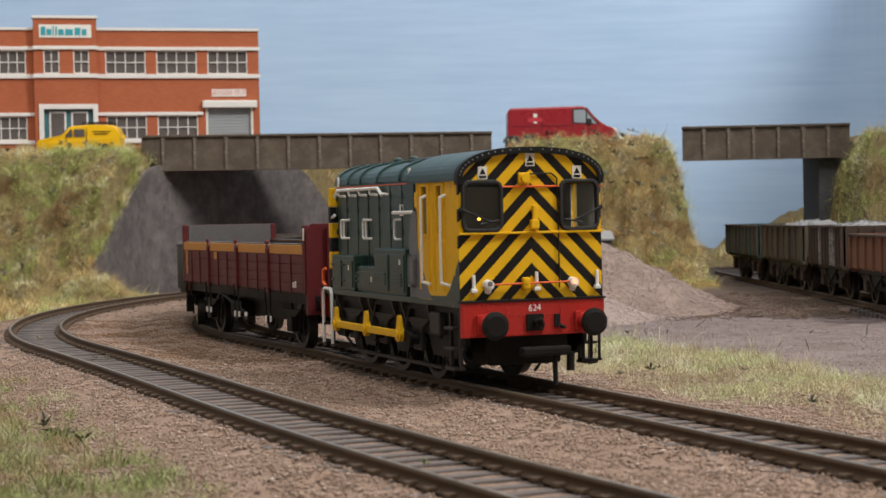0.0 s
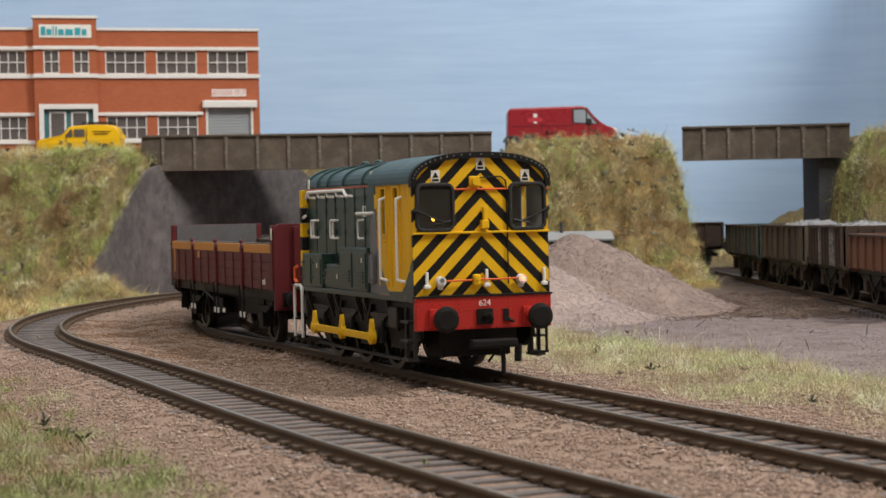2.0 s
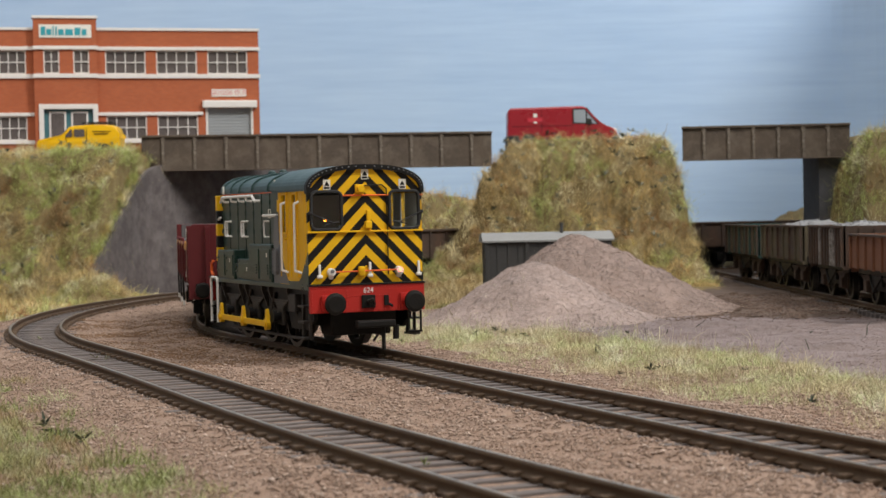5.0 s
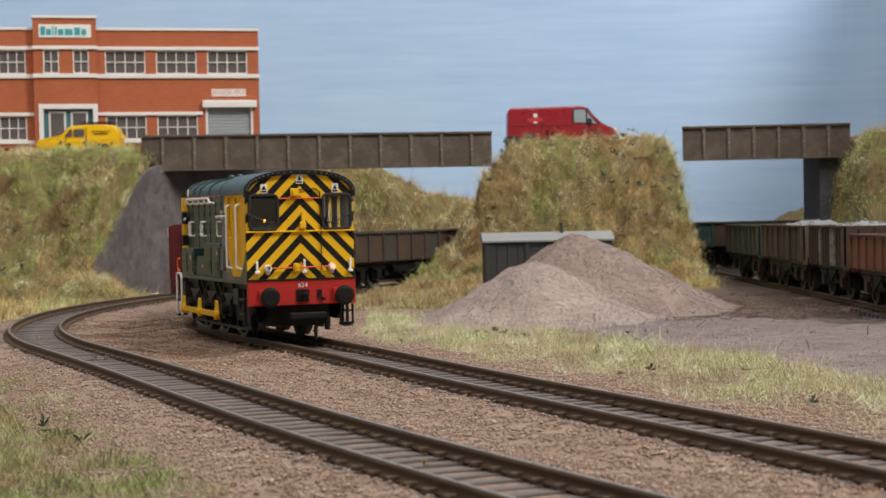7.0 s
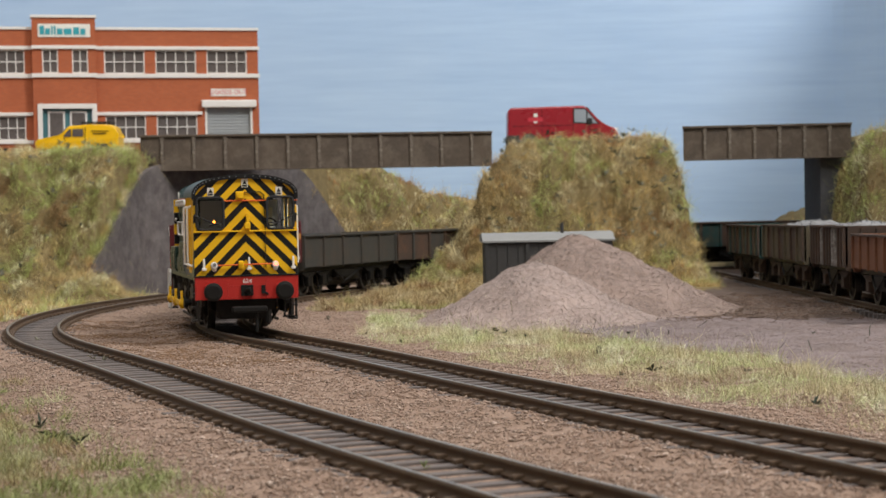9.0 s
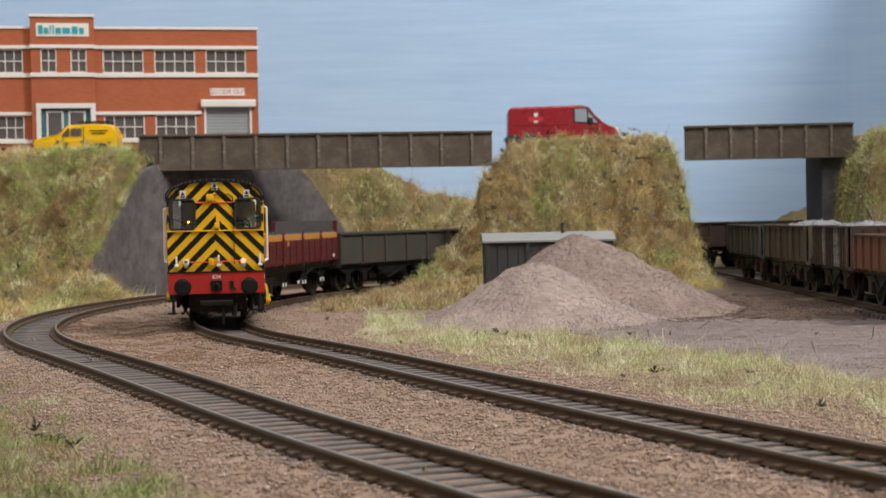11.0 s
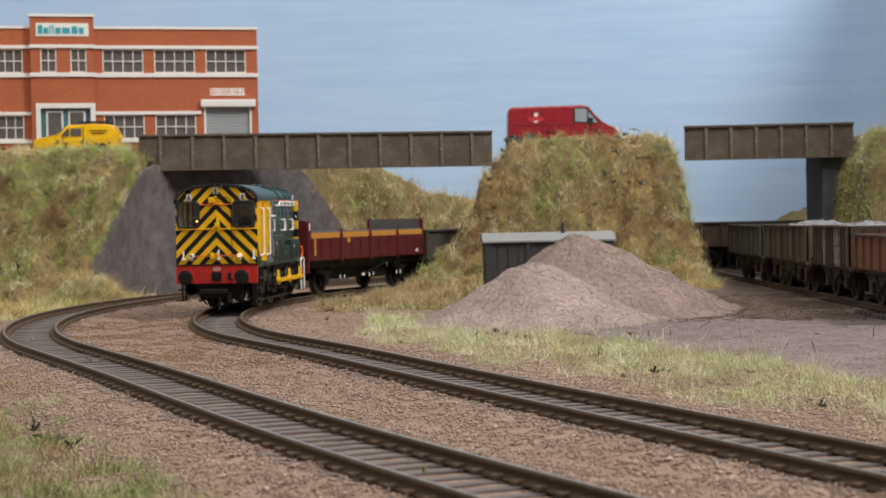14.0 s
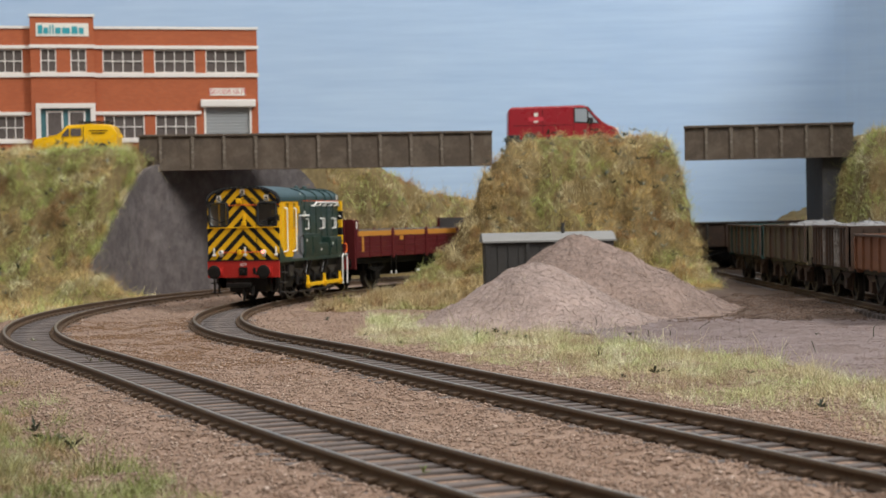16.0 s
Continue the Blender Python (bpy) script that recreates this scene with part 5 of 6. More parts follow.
M["factory_brick"] = brickwork()
# local axes: x to the west along the front (negative), y into the building, z up
fa = thing("factory_building", "orange brick two-storey factory with white bands and sign tower", "factory", (-116.9, 1130, 75.6), 13.5)
Z = 75.6


def fbox(name, x0, x1, y0, y1, z0, z1, mat, parent=None, bevel=0.0, label=""):
    s = Shape()
    s.box(-x1, -x0, y0, y1, z0 - Z, z1 - Z, bevel)
    return part(name, s, M[mat], parent or fa, label)


def wall_with_holes(name, x0, x1, y0, y1, z0, z1, holes):
    """A wall sheet in horizontal bands, left open where the holes are."""
    s = Shape()
    cuts = sorted({z0, z1, *[h[2] for h in holes], *[h[3] for h in holes]})
    for a, c in zip(cuts[:-1], cuts[1:]):
        hs = sorted((h[0], h[1]) for h in holes if h[2] <= a and h[3] >= c)
        x = x0
        for h0, h1 in hs + [(x1, x1)]:
            if h0 > x:
                s.box(-h0, -x, y0, y1, a - Z, c - Z)
            x = h1
    return part(name, s, M["factory_brick"], fa, "orange brick wall")


def window(x0, x1, z0, z1, y, nx):
    w = None
    s = Shape()
    for a, b_, c, d in ((x0, x1, z0, z0 + 0.7), (x0, x1, z1 - 0.7, z1), (x0, x0 + 0.7, z0, z1), (x1 - 0.7, x1, z0, z1)):
        s.box(-b_, -a, y + 0.3, y + 1.4, c - Z, d - Z)
    w = part("window", s, M["trim"], fa, "white framed multi-pane window")
    for k in range(1, nx):
        x = x0 + (x1 - x0) * k / nx
        s = Shape()
        s.box(-x - 0.28, -x + 0.28, y + 0.5, y + 1.2, z0 - Z + 0.5, z1 - Z - 0.5)
        part("glazing_bar", s, M["trim"], w)
    zm = (z0 + z1) / 2
    s = Shape()
    s.box(-x1 + 0.5, -x0 - 0.5, y + 0.55, y + 1.15, zm - Z - 0.28, zm - Z + 0.28)
    part("glazing_bar", s, M["trim"], w)
    s = Shape()
    s.box(-x1 + 0.4, -x0 - 0.4, y + 1.4, y + 1.8, z0 - Z + 0.4, z1 - Z - 0.4)
    part("pane", s, M["pane_dark"], w)


up, lowr = (129.8, 144.8), (88.3, 103.5)
main = [(7.3, 33.0), (39.8, 65.5), (72.3, 97.6)]
holes = [(a, c, *up) for a, c in main] + [(a, c, *lowr) for a, c in main[1:]] + [(4.8, 34.4, 75.6, 108.0)]
wall_with_holes("front_wall", 0, 103, 0, 3, 75.6, 157.4, holes)
wl = [(146.5, 168.0), (174.5, 200)]
wall_with_holes("front_wall", 141.8, 215, 0, 3, 75.6, 157.4, [(a, c, *up) for a, c in wl] + [(a, c, *lowr) for a, c in wl])
wall_with_holes("tower_wall", 102.9, 141.8, -5, -2, 75.6, 164.4, [(107.7, 117.5, *up), (126.1, 135.8, *up), (105.6, 136.8, 75.6, 107.5)])
for x in (102.9, 139.8):
    fbox("tower_side", x, x + 2, -2, 4, 75.6, 164.4, "factory_brick")
fbox("side_wall", 0, 3, 3, 60, 75.6, 157.4, "factory_brick")
fbox("flat_roof", 0, 215, 3, 60, 152, 154, "shed_roof")
for a, c in main + wl:
    window(a, c, *up, 0, 4)
for a, c in main[1:] + wl:
    window(a, c, *lowr, 0, 4)
for a, c in ((107.7, 117.5), (126.1, 135.8)):
    window(a, c, *up, -5, 2)
for x0, x1, y in ((0, 102.8, -1.2), (141.9, 215, -1.2), (102.4, 142.3, -6.2)):
    for z0, z1 in ((144.9, 147.1), (127.1, 129.7)):
        fbox("stone_band", x0 - (x0 == 0) * 0.8, x1, y, y + 1.3, z0, z1, "trim", None, 0.15, "white painted band")
for x0, x1 in ((36.6, 102.8), (141.9, 215)):
    fbox("stone_band", x0, x1, -1.2, 0.1, 103.5, 105.6, "trim", None, 0.15, "white painted band")
    fbox("stone_band", x0, x1, -1.2, 0.1, 86.0, 88.3, "trim", None, 0.15, "white painted band")
for x0, x1, y0, y1, z in ((-0.7, 102.8, -0.9, 3.6, 157.4), (141.9, 215, -0.9, 3.6, 157.4), (102.2, 142.5, -5.9, 5, 164.4)):
    fbox("coping", x0, x1, y0, y1, z, z + 1.7, "trim", None, 0.2, "white coping")
# loading door
dr = fbox("roller_shutter", 5.6, 33.6, 1.8, 2.6, 75.6, 108.2, "shutter", None, 0, "grey ribbed roller shutter")
for k in range(16):
    s = Shape()
    s.box(-33.6, -5.6, 1.4, 1.9, 0.4 + k * 2.0, 1.6 + k * 2.0, 0.15)
    part("slat", s, M["shutter"], dr)
for x in (4.4, 33.5):
    fbox("door_jamb", x, x + 1.3, -0.5, 2, 75.6, 108, "trim")
fbox("door_canopy", 1.9, 37.0, -3.2, 0.1, 108.0, 112.8, "trim", None, 0.8, "white canopy over the loading door")
sg = fbox("sign_board", 8.4, 30.8, -0.5, 0.05, 115.4, 120.1, "label_white", None, 0, "white board lettered in red")
UPRIGHT = Euler((radians(90), 0, 0)).to_matrix().to_4x4()
tx = text_mesh("lettering", "GOODS OUT", 4.0, M["sign_red"], sg, Matrix.Translation((-0.0196, -0.00055, (117.7 - Z) * MM)) @ UPRIGHT)
sg = fbox("sign_board", 106.0, 138.2, -5.5, -4.95, 152.3, 160.5, "label_white", None, 0, "white tower sign with teal mark")
for k, (a, b_, hh) in enumerate(((134.2, 137.0, 5.4), (130.6, 133.6, 3.8), (129.0, 129.9, 5.4), (127.2, 128.2, 5.4), (123.0, 126.4, 3.8), (117.4, 122.2, 3.8), (112.8, 116.4, 4.6), (109.0, 112.0, 3.8))):
    s = Shape()
    s.box(-b_, -a, -5.7, -5.5, 153.8 - Z, 153.8 + hh - Z)
    part("sign_bar", s, M["sign_teal"], sg)
# entrance
for x0, x1, z0, z1 in ((102.9, 139.3, 107.5, 110.6), (136.3, 139.3, 75.6, 107.5), (102.9, 105.9, 75.6, 107.5)):
    fbox("door_surround", x0, x1, -6, -4.9, z0, z1, "trim", None, 0.2, "white door surround")
ent = fbox("entrance", 105.9, 136.3, -3, -2.2, 75.6, 107.5, "teal_door", None, 0, "teal panelled entrance")
for x0, x1 in ((122.7, 133.1), (109.1, 119.6)):
    s = Shape()
    s.box(-x1, -x0, -3.6, -3.0, 1, 30.5, 0.1)
    d = part("door_leaf", s, M["trim"], ent, "white glazed door leaf")
    s = Shape()
    s.box(-x1 + 1.1, -x0 - 1.1, -3.8, -3.55, 2.2, 29.4)
    part("pane", s, M["pane_dark"], d)

# ---- yellow three-wheeled van ----
yv = thing("yellow_van", "small bright yellow three-wheeled van with roof rack", "van", (-202.0, 980, 74.5), 1)
def side_profile(s, pts, w, z_taper=None, bevel=0.8):
    s.prism(pts, "y", -w, w, bevel)
    return s
s = Shape()
side_profile(s, [(-23, 2.2), (-23.4, 6.2), (-21.8, 8.4), (-9.2, 9.4), (-5.6, 14.6), (-3.8, 15.6), (8, 16.1), (19, 15.7), (21.6, 14.4), (22.6, 9.4), (23.2, 8.6), (23.0, 3), (21.4, 2.2)], 9.4, None, 1.1)
for v in s.bm.verts:
    if v.co.z > 9.6:
        v.co.y *= 1 - 0.02 * (v.co.z - 9.6)
part("body", s, M["van_yellow"], yv, "yellow body with rounded edges", smooth=False)
for sgn in (-1, 1):
    s = Shape()
    s.prism([(-7.5, 9.4), (-4.2, 13.6), (-3.2, 13.6), (-3.2, 9.4)], "y", sgn * 9.42 - 0.1, sgn * 9.42 + 0.1)
    s.box(-2.2, 3.6, sgn * 9.42 - 0.1, sgn * 9.42 + 0.1, 9.4, 13.6, 0)
    part("side_window", s, M["pane_dark"], yv)
    s = Shape()
    s.box(4.6, 4.9, sgn * 9.45 - 0.08, sgn * 9.45 + 0.08, 3, 14.5)
    s.box(-6.8, -6.5, sgn * 9.45 - 0.08, sgn * 9.45 + 0.08, 3, 9.2)
    part("door_gap", s, M["black"], yv)
    for z, a, b_ in ((12.0, 8, 18), (10.6, 9, 16.5)):
        s = Shape()
        s.box(a, b_, sgn * 9.44 - 0.06, sgn * 9.44 + 0.06, z, z + 0.5)
        part("lettering_bar", s, M["black"], yv)
    s = Shape()
    s.rod((15, sgn * 8.2, 2.2), (15, sgn * 9.6, 2.2), 3.2, 20)
    part("wheel", s, M["rubber"], yv)
    s = Shape()
    s.ball((-22.6, sgn * 6, 5.6), 1.2, 10, 8)
    part("headlight", s, M["label_white"], yv)
s = Shape()
s.rod((-15, -1, 2.2), (-15, 1, 2.2), 3.0, 20)
part("wheel", s, M["rubber"], yv)
s = Shape()
s.prism([(-8.8, 9.9), (-5.9, 14.2), (-6.3, 14.4), (-9.2, 10.1)], "y", -8, 8)
part("windscreen", s, M["pane_dark"], yv)
s = Shape()
for y in (-7.5, 7.5):
    s.rod((2, y, 17.3), (19, y, 17.3), 0.3, 6)
for k in range(8):
    s.rod((2 + k * 2.43, -7.5, 17.3), (2 + k * 2.43, 7.5, 17.3), 0.25, 6)
for x in (3, 18):
    for y in (-7.5, 7.5):
        s.rod((x, y, 15), (x, y, 17.3), 0.25, 6)
part("roof_rack", s, M["black"], yv, "thin black roof rack")

# ---- red delivery van ----
# opaque panes: sky light seen through the glass is put into the colour
M["pane_pale"] = coat("window_glazing", (0.30, 0.34, 0.38), 0.08, vary=0.05, bump=0)
rv = thing("red_van", "red delivery van with grey bumper on the road", "van", (70.0, 1012, 73.4), 0)
s = Shape()
s.prism([(-31.5, 4.2), (-31.8, 6), (-31.4, 21.5), (-30, 23.4), (10, 24.0), (13, 23.4), (21, 13.6), (29, 11.2), (31.2, 8.4), (31.5, 4.2)], "y", -12.6, 12.6, 1.1)
part("body", s, M["post_red"], rv)
s = Shape()
s.box(-31.9, 31.9, -12.7, 12.7, 2.4, 5.0, 0.8)
s.box(-32.2, -25, -12.75, 12.75, 2.6, 7.6, 0.5)
part("bumper", s, M["rubber"], rv, "dark grey bumper and sill")
for sgn in (-1, 1):
    s = Shape()
    s.prism([(6.5, 14.6), (6.5, 21.8), (12.2, 21.8), (13.2, 21.0), (13.2, 14.2)], "y", sgn * 12.65 - 0.1, sgn * 12.65 + 0.1)
    s.prism([(14, 14.1), (14, 20.2), (19.6, 13.6)], "y", sgn * 12.65 - 0.1, sgn * 12.65 + 0.1)
    part("side_window", s, M["pane_pale"], rv, "opaque side glass painted in the sky's grey-blue")
    s = Shape()
    s.prism([(5.9, 13.8), (5.9, 22.4), (12.6, 22.5), (20.8, 13.2)], "y", sgn * 12.6 - 0.06, sgn * 12.6 + 0.06)
    part("window_surround", s, M["rubber"], rv)
    s = Shape()
    s.box(14.0, 16.6, sgn * 13.2 - 0.7, sgn * 13.2 + 0.7, 13.2, 16.6, 0.4)
    part("wing_mirror", s, M["rubber"], rv)
    s = Shape()
    for x in (-12, 5.6, 15.2):
        s.box(x - 0.12, x + 0.12, sgn * 12.62 - 0.06, sgn * 12.62 + 0.06, 5, 22)
    s.box(-29, 5, sgn * 12.62 - 0.06, sgn * 12.62 + 0.06, 12.6, 12.9)
    part("door_gap", s, M["black"], rv)
    s = Shape()
    s.box(-20, -11.5, sgn * 12.66 - 0.05, sgn * 12.66 + 0.05, 15.2, 17.6)
    part("emblem_panel", s, M["sign_red"], rv)
    s = Shape()
    s.box(-16.8, -14.6, sgn * 12.72 - 0.05, sgn * 12.72 + 0.05, 17.8, 20.0)
    s.box(-16.8, -14.6, sgn * 12.72 - 0.05, sgn * 12.72 + 0.05, 14.4, 15.4)
    part("emblem", s, M["label_white"], rv)
    for x in (-19.5, 20.5):
        s = Shape()
        s.rod((x, sgn * 10, 4.2), (x, sgn * 12.8, 4.2), 4.4, 24)
        wh = part("wheel", s, M["rubber"], rv)
        s = Shape()
        s.rod((x, sgn * 12.7, 4.2), (x, sgn * 13.0, 4.2), 2.6, 16)
        part("hubcap", s, M["grey"], wh)
    s = Shape()
    s.box(28.2, 31.0, sgn * 10 - 1.8, sgn * 10 + 1.8, 8.2, 11.0, 0.6)
    part("headlight", s, M["label_white"], rv)
s = Shape()
s.prism([(13.4, 23.1), (21.2, 13.6), (21.6, 13.8), (13.9, 23.4)], "y", -11.2, 11.2)
part("windscreen", s, M["pane_dark"], rv)

# ---- loose stones, grass and weeds ----
rng = np.random.RandomState(11)


def in_view(x, y, pad=1.06):
    return (np.abs(x) < 0.2536 * (y + 4) * pad + 6) & (y > 190)


def scatter(n, x0, x1, y0, y1, keep):
    x, y = rng.uniform(x0, x1, n), rng.uniform(y0, y1, n)
    k = keep(x, y)
    return x[k], y[k]


def near_track(x, y):
    return np.minimum(off_line(x, y, RA), off_line(x, y, RB))


# more stones close by, fewer far off
x1, y1 = scatter(180000, -130, 160, 190, 520, lambda x, y: in_view(x, y) & (near_track(x, y) > 9.9) & ~is_yard(x, y) & (rng.rand(len(x)) < np.clip(1.25 - (y - 190) / 420, 0.25, 1)))
x2, y2 = scatter(70000, -240, 160, 520, 900, lambda x, y: in_view(x, y) & (near_track(x, y) > 10.5) & ~is_yard(x, y) & (heap_z(x, y) < ground_z(x, y)))
gx, gy = np.concatenate([x1, x2]), np.concatenate([y1, y2])
sz = rng.uniform(0.3, 0.76, len(gx)) * np.where(rng.rand(len(gx)) < 0.03, 1.7, 1)
ob = grains("ballast_stone", np.stack([gx, gy, ground_z(gx, gy) + 0.1], 1), sz, M["grain"], rng)
tagged(ob, "loose tan and pinkish ballast stones over the ground", "ballast", kind="stuff")
pale = rng.rand(len(gx)) < 0.14
px_, py_ = gx[pale] + 0.2, gy[pale] - 0.2
ob = grains("ballast_stone", np.stack([px_, py_, ground_z(px_, py_) + 0.25], 1), sz[pale] * 0.9, M["pale_grain"], rng)
tagged(ob, "pale pinkish chips among the ballast", "ballast", kind="stuff")
# fine stones between the rails
M["track_stone"] = coat("dusty_track_stone", (0.17, 0.142, 0.132), 0.9, vary=0.2, island=0.4)
tx_, ty_ = scatter(60000, -130, 120, 190, 760, lambda x, y: in_view(x, y) & (near_track(x, y) < 11) & (rng.rand(len(x)) < 0.5))
ob = grains("ballast_stone", np.stack([tx_, ty_, ground_z(tx_, ty_)], 1), rng.uniform(0.3, 0.6, len(tx_)), M["track_stone"], rng)
tagged(ob, "fine ballast stones lying between the rails", "ballast", kind="stuff")
# stones of the small heap are lightened too, in place of stronger light
for which, n, base, lab in ((1, 120000, (0.27, 0.205, 0.18), "loose brownish stones on the tall heap"), (2, 90000, (0.36, 0.29, 0.265), "loose pale stones on the small heap")):
    hx, hy = scatter(n, -30, 150, 595, 810, lambda x, y: (heap_z(x, y, which) > ground_z(x, y) - 0.5) & (heap_z(x, y, which) >= heap_z(x, y) - 0.01) & (y < 770))
    hm = coat("heap_grain", base, 0.9, vary=0.25, island=0.32)
    ob = grains("heap_stone", np.stack([hx, hy, heap_z(hx, hy, which) + 0.1], 1), rng.uniform(0.2, 0.5, len(hx)), hm, rng)
    tagged(ob, lab, "gravel", kind="stuff")
    pale = rng.rand(len(hx)) < 0.14
    hx, hy = hx[pale] + 0.3, hy[pale] - 0.3
    ob = grains("heap_stone", np.stack([hx, hy, heap_z(hx, hy, which) + 0.16], 1), rng.uniform(0.22, 0.5, len(hx)), M["pale_grain"], rng)
    tagged(ob, lab.replace("loose", "pale pinkish").replace(" pale stones", " chips").replace(" brownish stones", " chips"), "gravel", kind="stuff")


def blades(name, at, normal, length, width, lean, mat, label):
    """Grass fibres: narrow bent strips of three triangles each."""
    n = len(at)
    a = rng.uniform(0, 6.28, n)
    side = np.stack([np.cos(a), np.sin(a), np.zeros(n)], 1) * (width * rng.uniform(0.6, 1.3, n))[:, None]
    up = normal + rng.normal(0, lean, (n, 3)) + np.array([0, 0, 0.35])
    up /= np.linalg.norm(up, axis=1)[:, None]
    bend = rng.normal(0, 0.35, (n, 3)) - np.array([0, 0, 0.15])
    px, pz = at[:, 0] + 0.3 * at[:, 1], at[:, 2] + 0.7 * at[:, 1]
    tuft = np.clip(1.0 + 0.8 * fractal(px, pz, 15, 2, 7.7), 0.35, 2.2)      # fibres stand in tufts
    lay = np.stack([fractal(px, pz, 17, 2, 7.1), 0 * px, 0.6 * fractal(px, pz, 19, 2, 7.4)], 1)
    up = up + 0.7 * lay
    up /= np.linalg.norm(up, axis=1)[:, None]
    L = (length * tuft * rng.uniform(0.5, 1.25, n))[:, None]
    p0, p1 = at - side, at + side
    m = at + up * L * 0.55
    m0, m1 = m - side * 0.8, m + side * 0.8
    t = at + (up + bend) * L
    v = np.stack([p0, p1, m0, m1, t], 1).reshape(-1, 3)
    f = (np.array([(0, 1, 3), (0, 3, 2), (2, 3, 4)])[None] + 5 * np.arange(n)[:, None, None]).reshape(-1, 3)
    return tagged(from_arrays(name, v, f, mat), label, "grass", kind="stuff")


def grass_mat(name, straw, green, brown, pale, share):
    """Dry fibres: straw and green in broad patches, brown and bleached tufts in smaller ones, each fibre a little different."""
    m, n, b = material(name)
    co = n.nodes.new("ShaderNodeTexCoord").outputs["Object"]
    g = n.nodes.new("ShaderNodeNewGeometry").outputs["Random Per Island"]
    c = mix(n, ramp(n, noise_node(n, 26, 3, 0.55, co), [(share - 0.04, (0, 0, 0)), (share + 0.04, (1, 1, 1))]), green, straw)
    c = mix(n, ramp(n, noise_node(n, 48, 3, 0.6, co), [(0.53, (0, 0, 0)), (0.60, (0.95,) * 3)]), c, brown)
    c = mix(n, ramp(n, noise_node(n, 75, 2, 0.5, co), [(0.55, (0, 0, 0)), (0.62, (0.9,) * 3)]), c, pale)
    c = mix(n, 1.0, c, ramp(n, g, [(0, (0.66, 0.65, 0.62)), (0.5, (1.0, 1.0, 0.99)), (1, (1.3, 1.29, 1.27))]), "MULTIPLY")
    n.links.new(c, b.inputs["Base Color"])
    b.inputs["Roughness"].default_value = 0.75
    b.inputs["Sheen Weight"].default_value = 0.2
    return m


M["grass_bank_fibre"] = grass_mat("bank_grass", (0.63, 0.46, 0.19), (0.48, 0.52, 0.18), (0.36, 0.18, 0.065), (0.80, 0.72, 0.45), 0.48)
M["grass_green_fibre"] = grass_mat("green_bank_grass", (0.62, 0.48, 0.22), (0.48, 0.53, 0.18), (0.34, 0.19, 0.075), (0.82, 0.79, 0.52), 0.53)
M["grass_foot_fibre"] = grass_mat("foot_grass", (0.46, 0.35, 0.17), (0.38, 0.36, 0.14), (0.28, 0.16, 0.07), (0.58, 0.50, 0.30), 0.42)
M["grass_verge_fibre"] = grass_mat("verge_grass", (0.60, 0.54, 0.32), (0.53, 0.58, 0.28), (0.43, 0.34, 0.20), (0.78, 0.79, 0.57), 0.52)
M["grass_near_fibre"] = grass_mat("near_grass", (0.36, 0.30, 0.14), (0.27, 0.31, 0.10), (0.33, 0.22, 0.11), (0.46, 0.46, 0.26), 0.56)


def plant(name, fn, n, box, length, width, mat, label, keep=None, lean=0.9):
    x, y = rng.uniform(box[0], box[1], n), rng.uniform(box[2], box[3], n)
    z = fn(x, y)
    e = 0.8
    nr = np.stack([(fn(x - e, y) - fn(x + e, y)) / (2 * e), (fn(x, y - e) - fn(x, y + e)) / (2 * e), np.ones(n)], 1)
    steep = np.linalg.norm(nr, axis=1)
    # steep faces get as many fibres for their area as flat ones
    k = (z > -4.6) & (rng.rand(n) < np.clip(steep / 5, 0.12, 1))
    if keep is not None:
        k &= keep(x, y, z)
    nr = nr / steep[:, None]
    return blades(name, np.stack([x, y, z], 1)[k], nr[k], length, width, lean, mat, label)


vis = lambda x, y, z: np.abs(x) < 0.262 * (y + 6) + 8
plant("dry_grass", bank_main, 190000, (-20, 150, 860, 985), 4.2, 0.10, M["grass_bank_fibre"], "tangled dry and green grass on the mound", vis)
plant("dry_grass", bank_left, 190000, (-270, -145, 838, 965), 4.0, 0.10, M["grass_green_fibre"], "tangled dry and green grass on the bank", vis)
plant("dry_grass", bank_right, 24000, (212, 275, 870, 985), 4.6, 0.16, M["grass_green_fibre"], "tangled olive grass on the far bank", vis)
plant("dry_grass", bank_back, 60000, (-110, 260, 1095, 1175), 5.5, 0.2, M["grass_bank_fibre"], "brown and green grass behind the bridge", lambda x, y, z: z > 3)


def flat_z(x, y):
    return np.maximum(np.maximum(ground_z(x, y), heap_z(x, y)), np.maximum(bank_main(x, y), -9))


def verge(x, y, z):
    """Grass strip along the inner side of the near line, and the patch outside the outer line."""
    n = 9 * fractal(x, y, 55, 4, 8.1)
    px, py, _ = line_at(0, RA)
    along = (x - px) * UX + (y - py) * UY
    d = np.where(along < 0, (x - px) * UY - (y - py) * UX, RA - radius_to(x, y))
    strip = (d > 36 + n) & (d < 108 + 1.2 * n) & ~is_yard(x + 0.6 * n, y) & (rng.rand(len(x)) < np.clip((d - 36 - n) / 20, 0.05, 1) * np.clip(0.75 + 0.9 * fractal(x, y, 28, 3, 8.4), 0.12, 1))
    return strip & (heap_z(x, y) < -4.6) & vis(x, y, z)


def near_patch(x, y, z):
    px, py, _ = line_at(0, RB)
    d = -((x - px) * UY - (y - py) * UX)
    n = 10 * fractal(x, y, 40, 4, 8.8)
    return (d > 34 + n) & (rng.rand(len(x)) < np.clip((d - 32 - n) / 12, 0.04, 1) * np.clip(1.0 + 0.9 * fractal(x, y, 24, 3, 8.6), 0.1, 1)) & (y < 470) & vis(x, y, z)


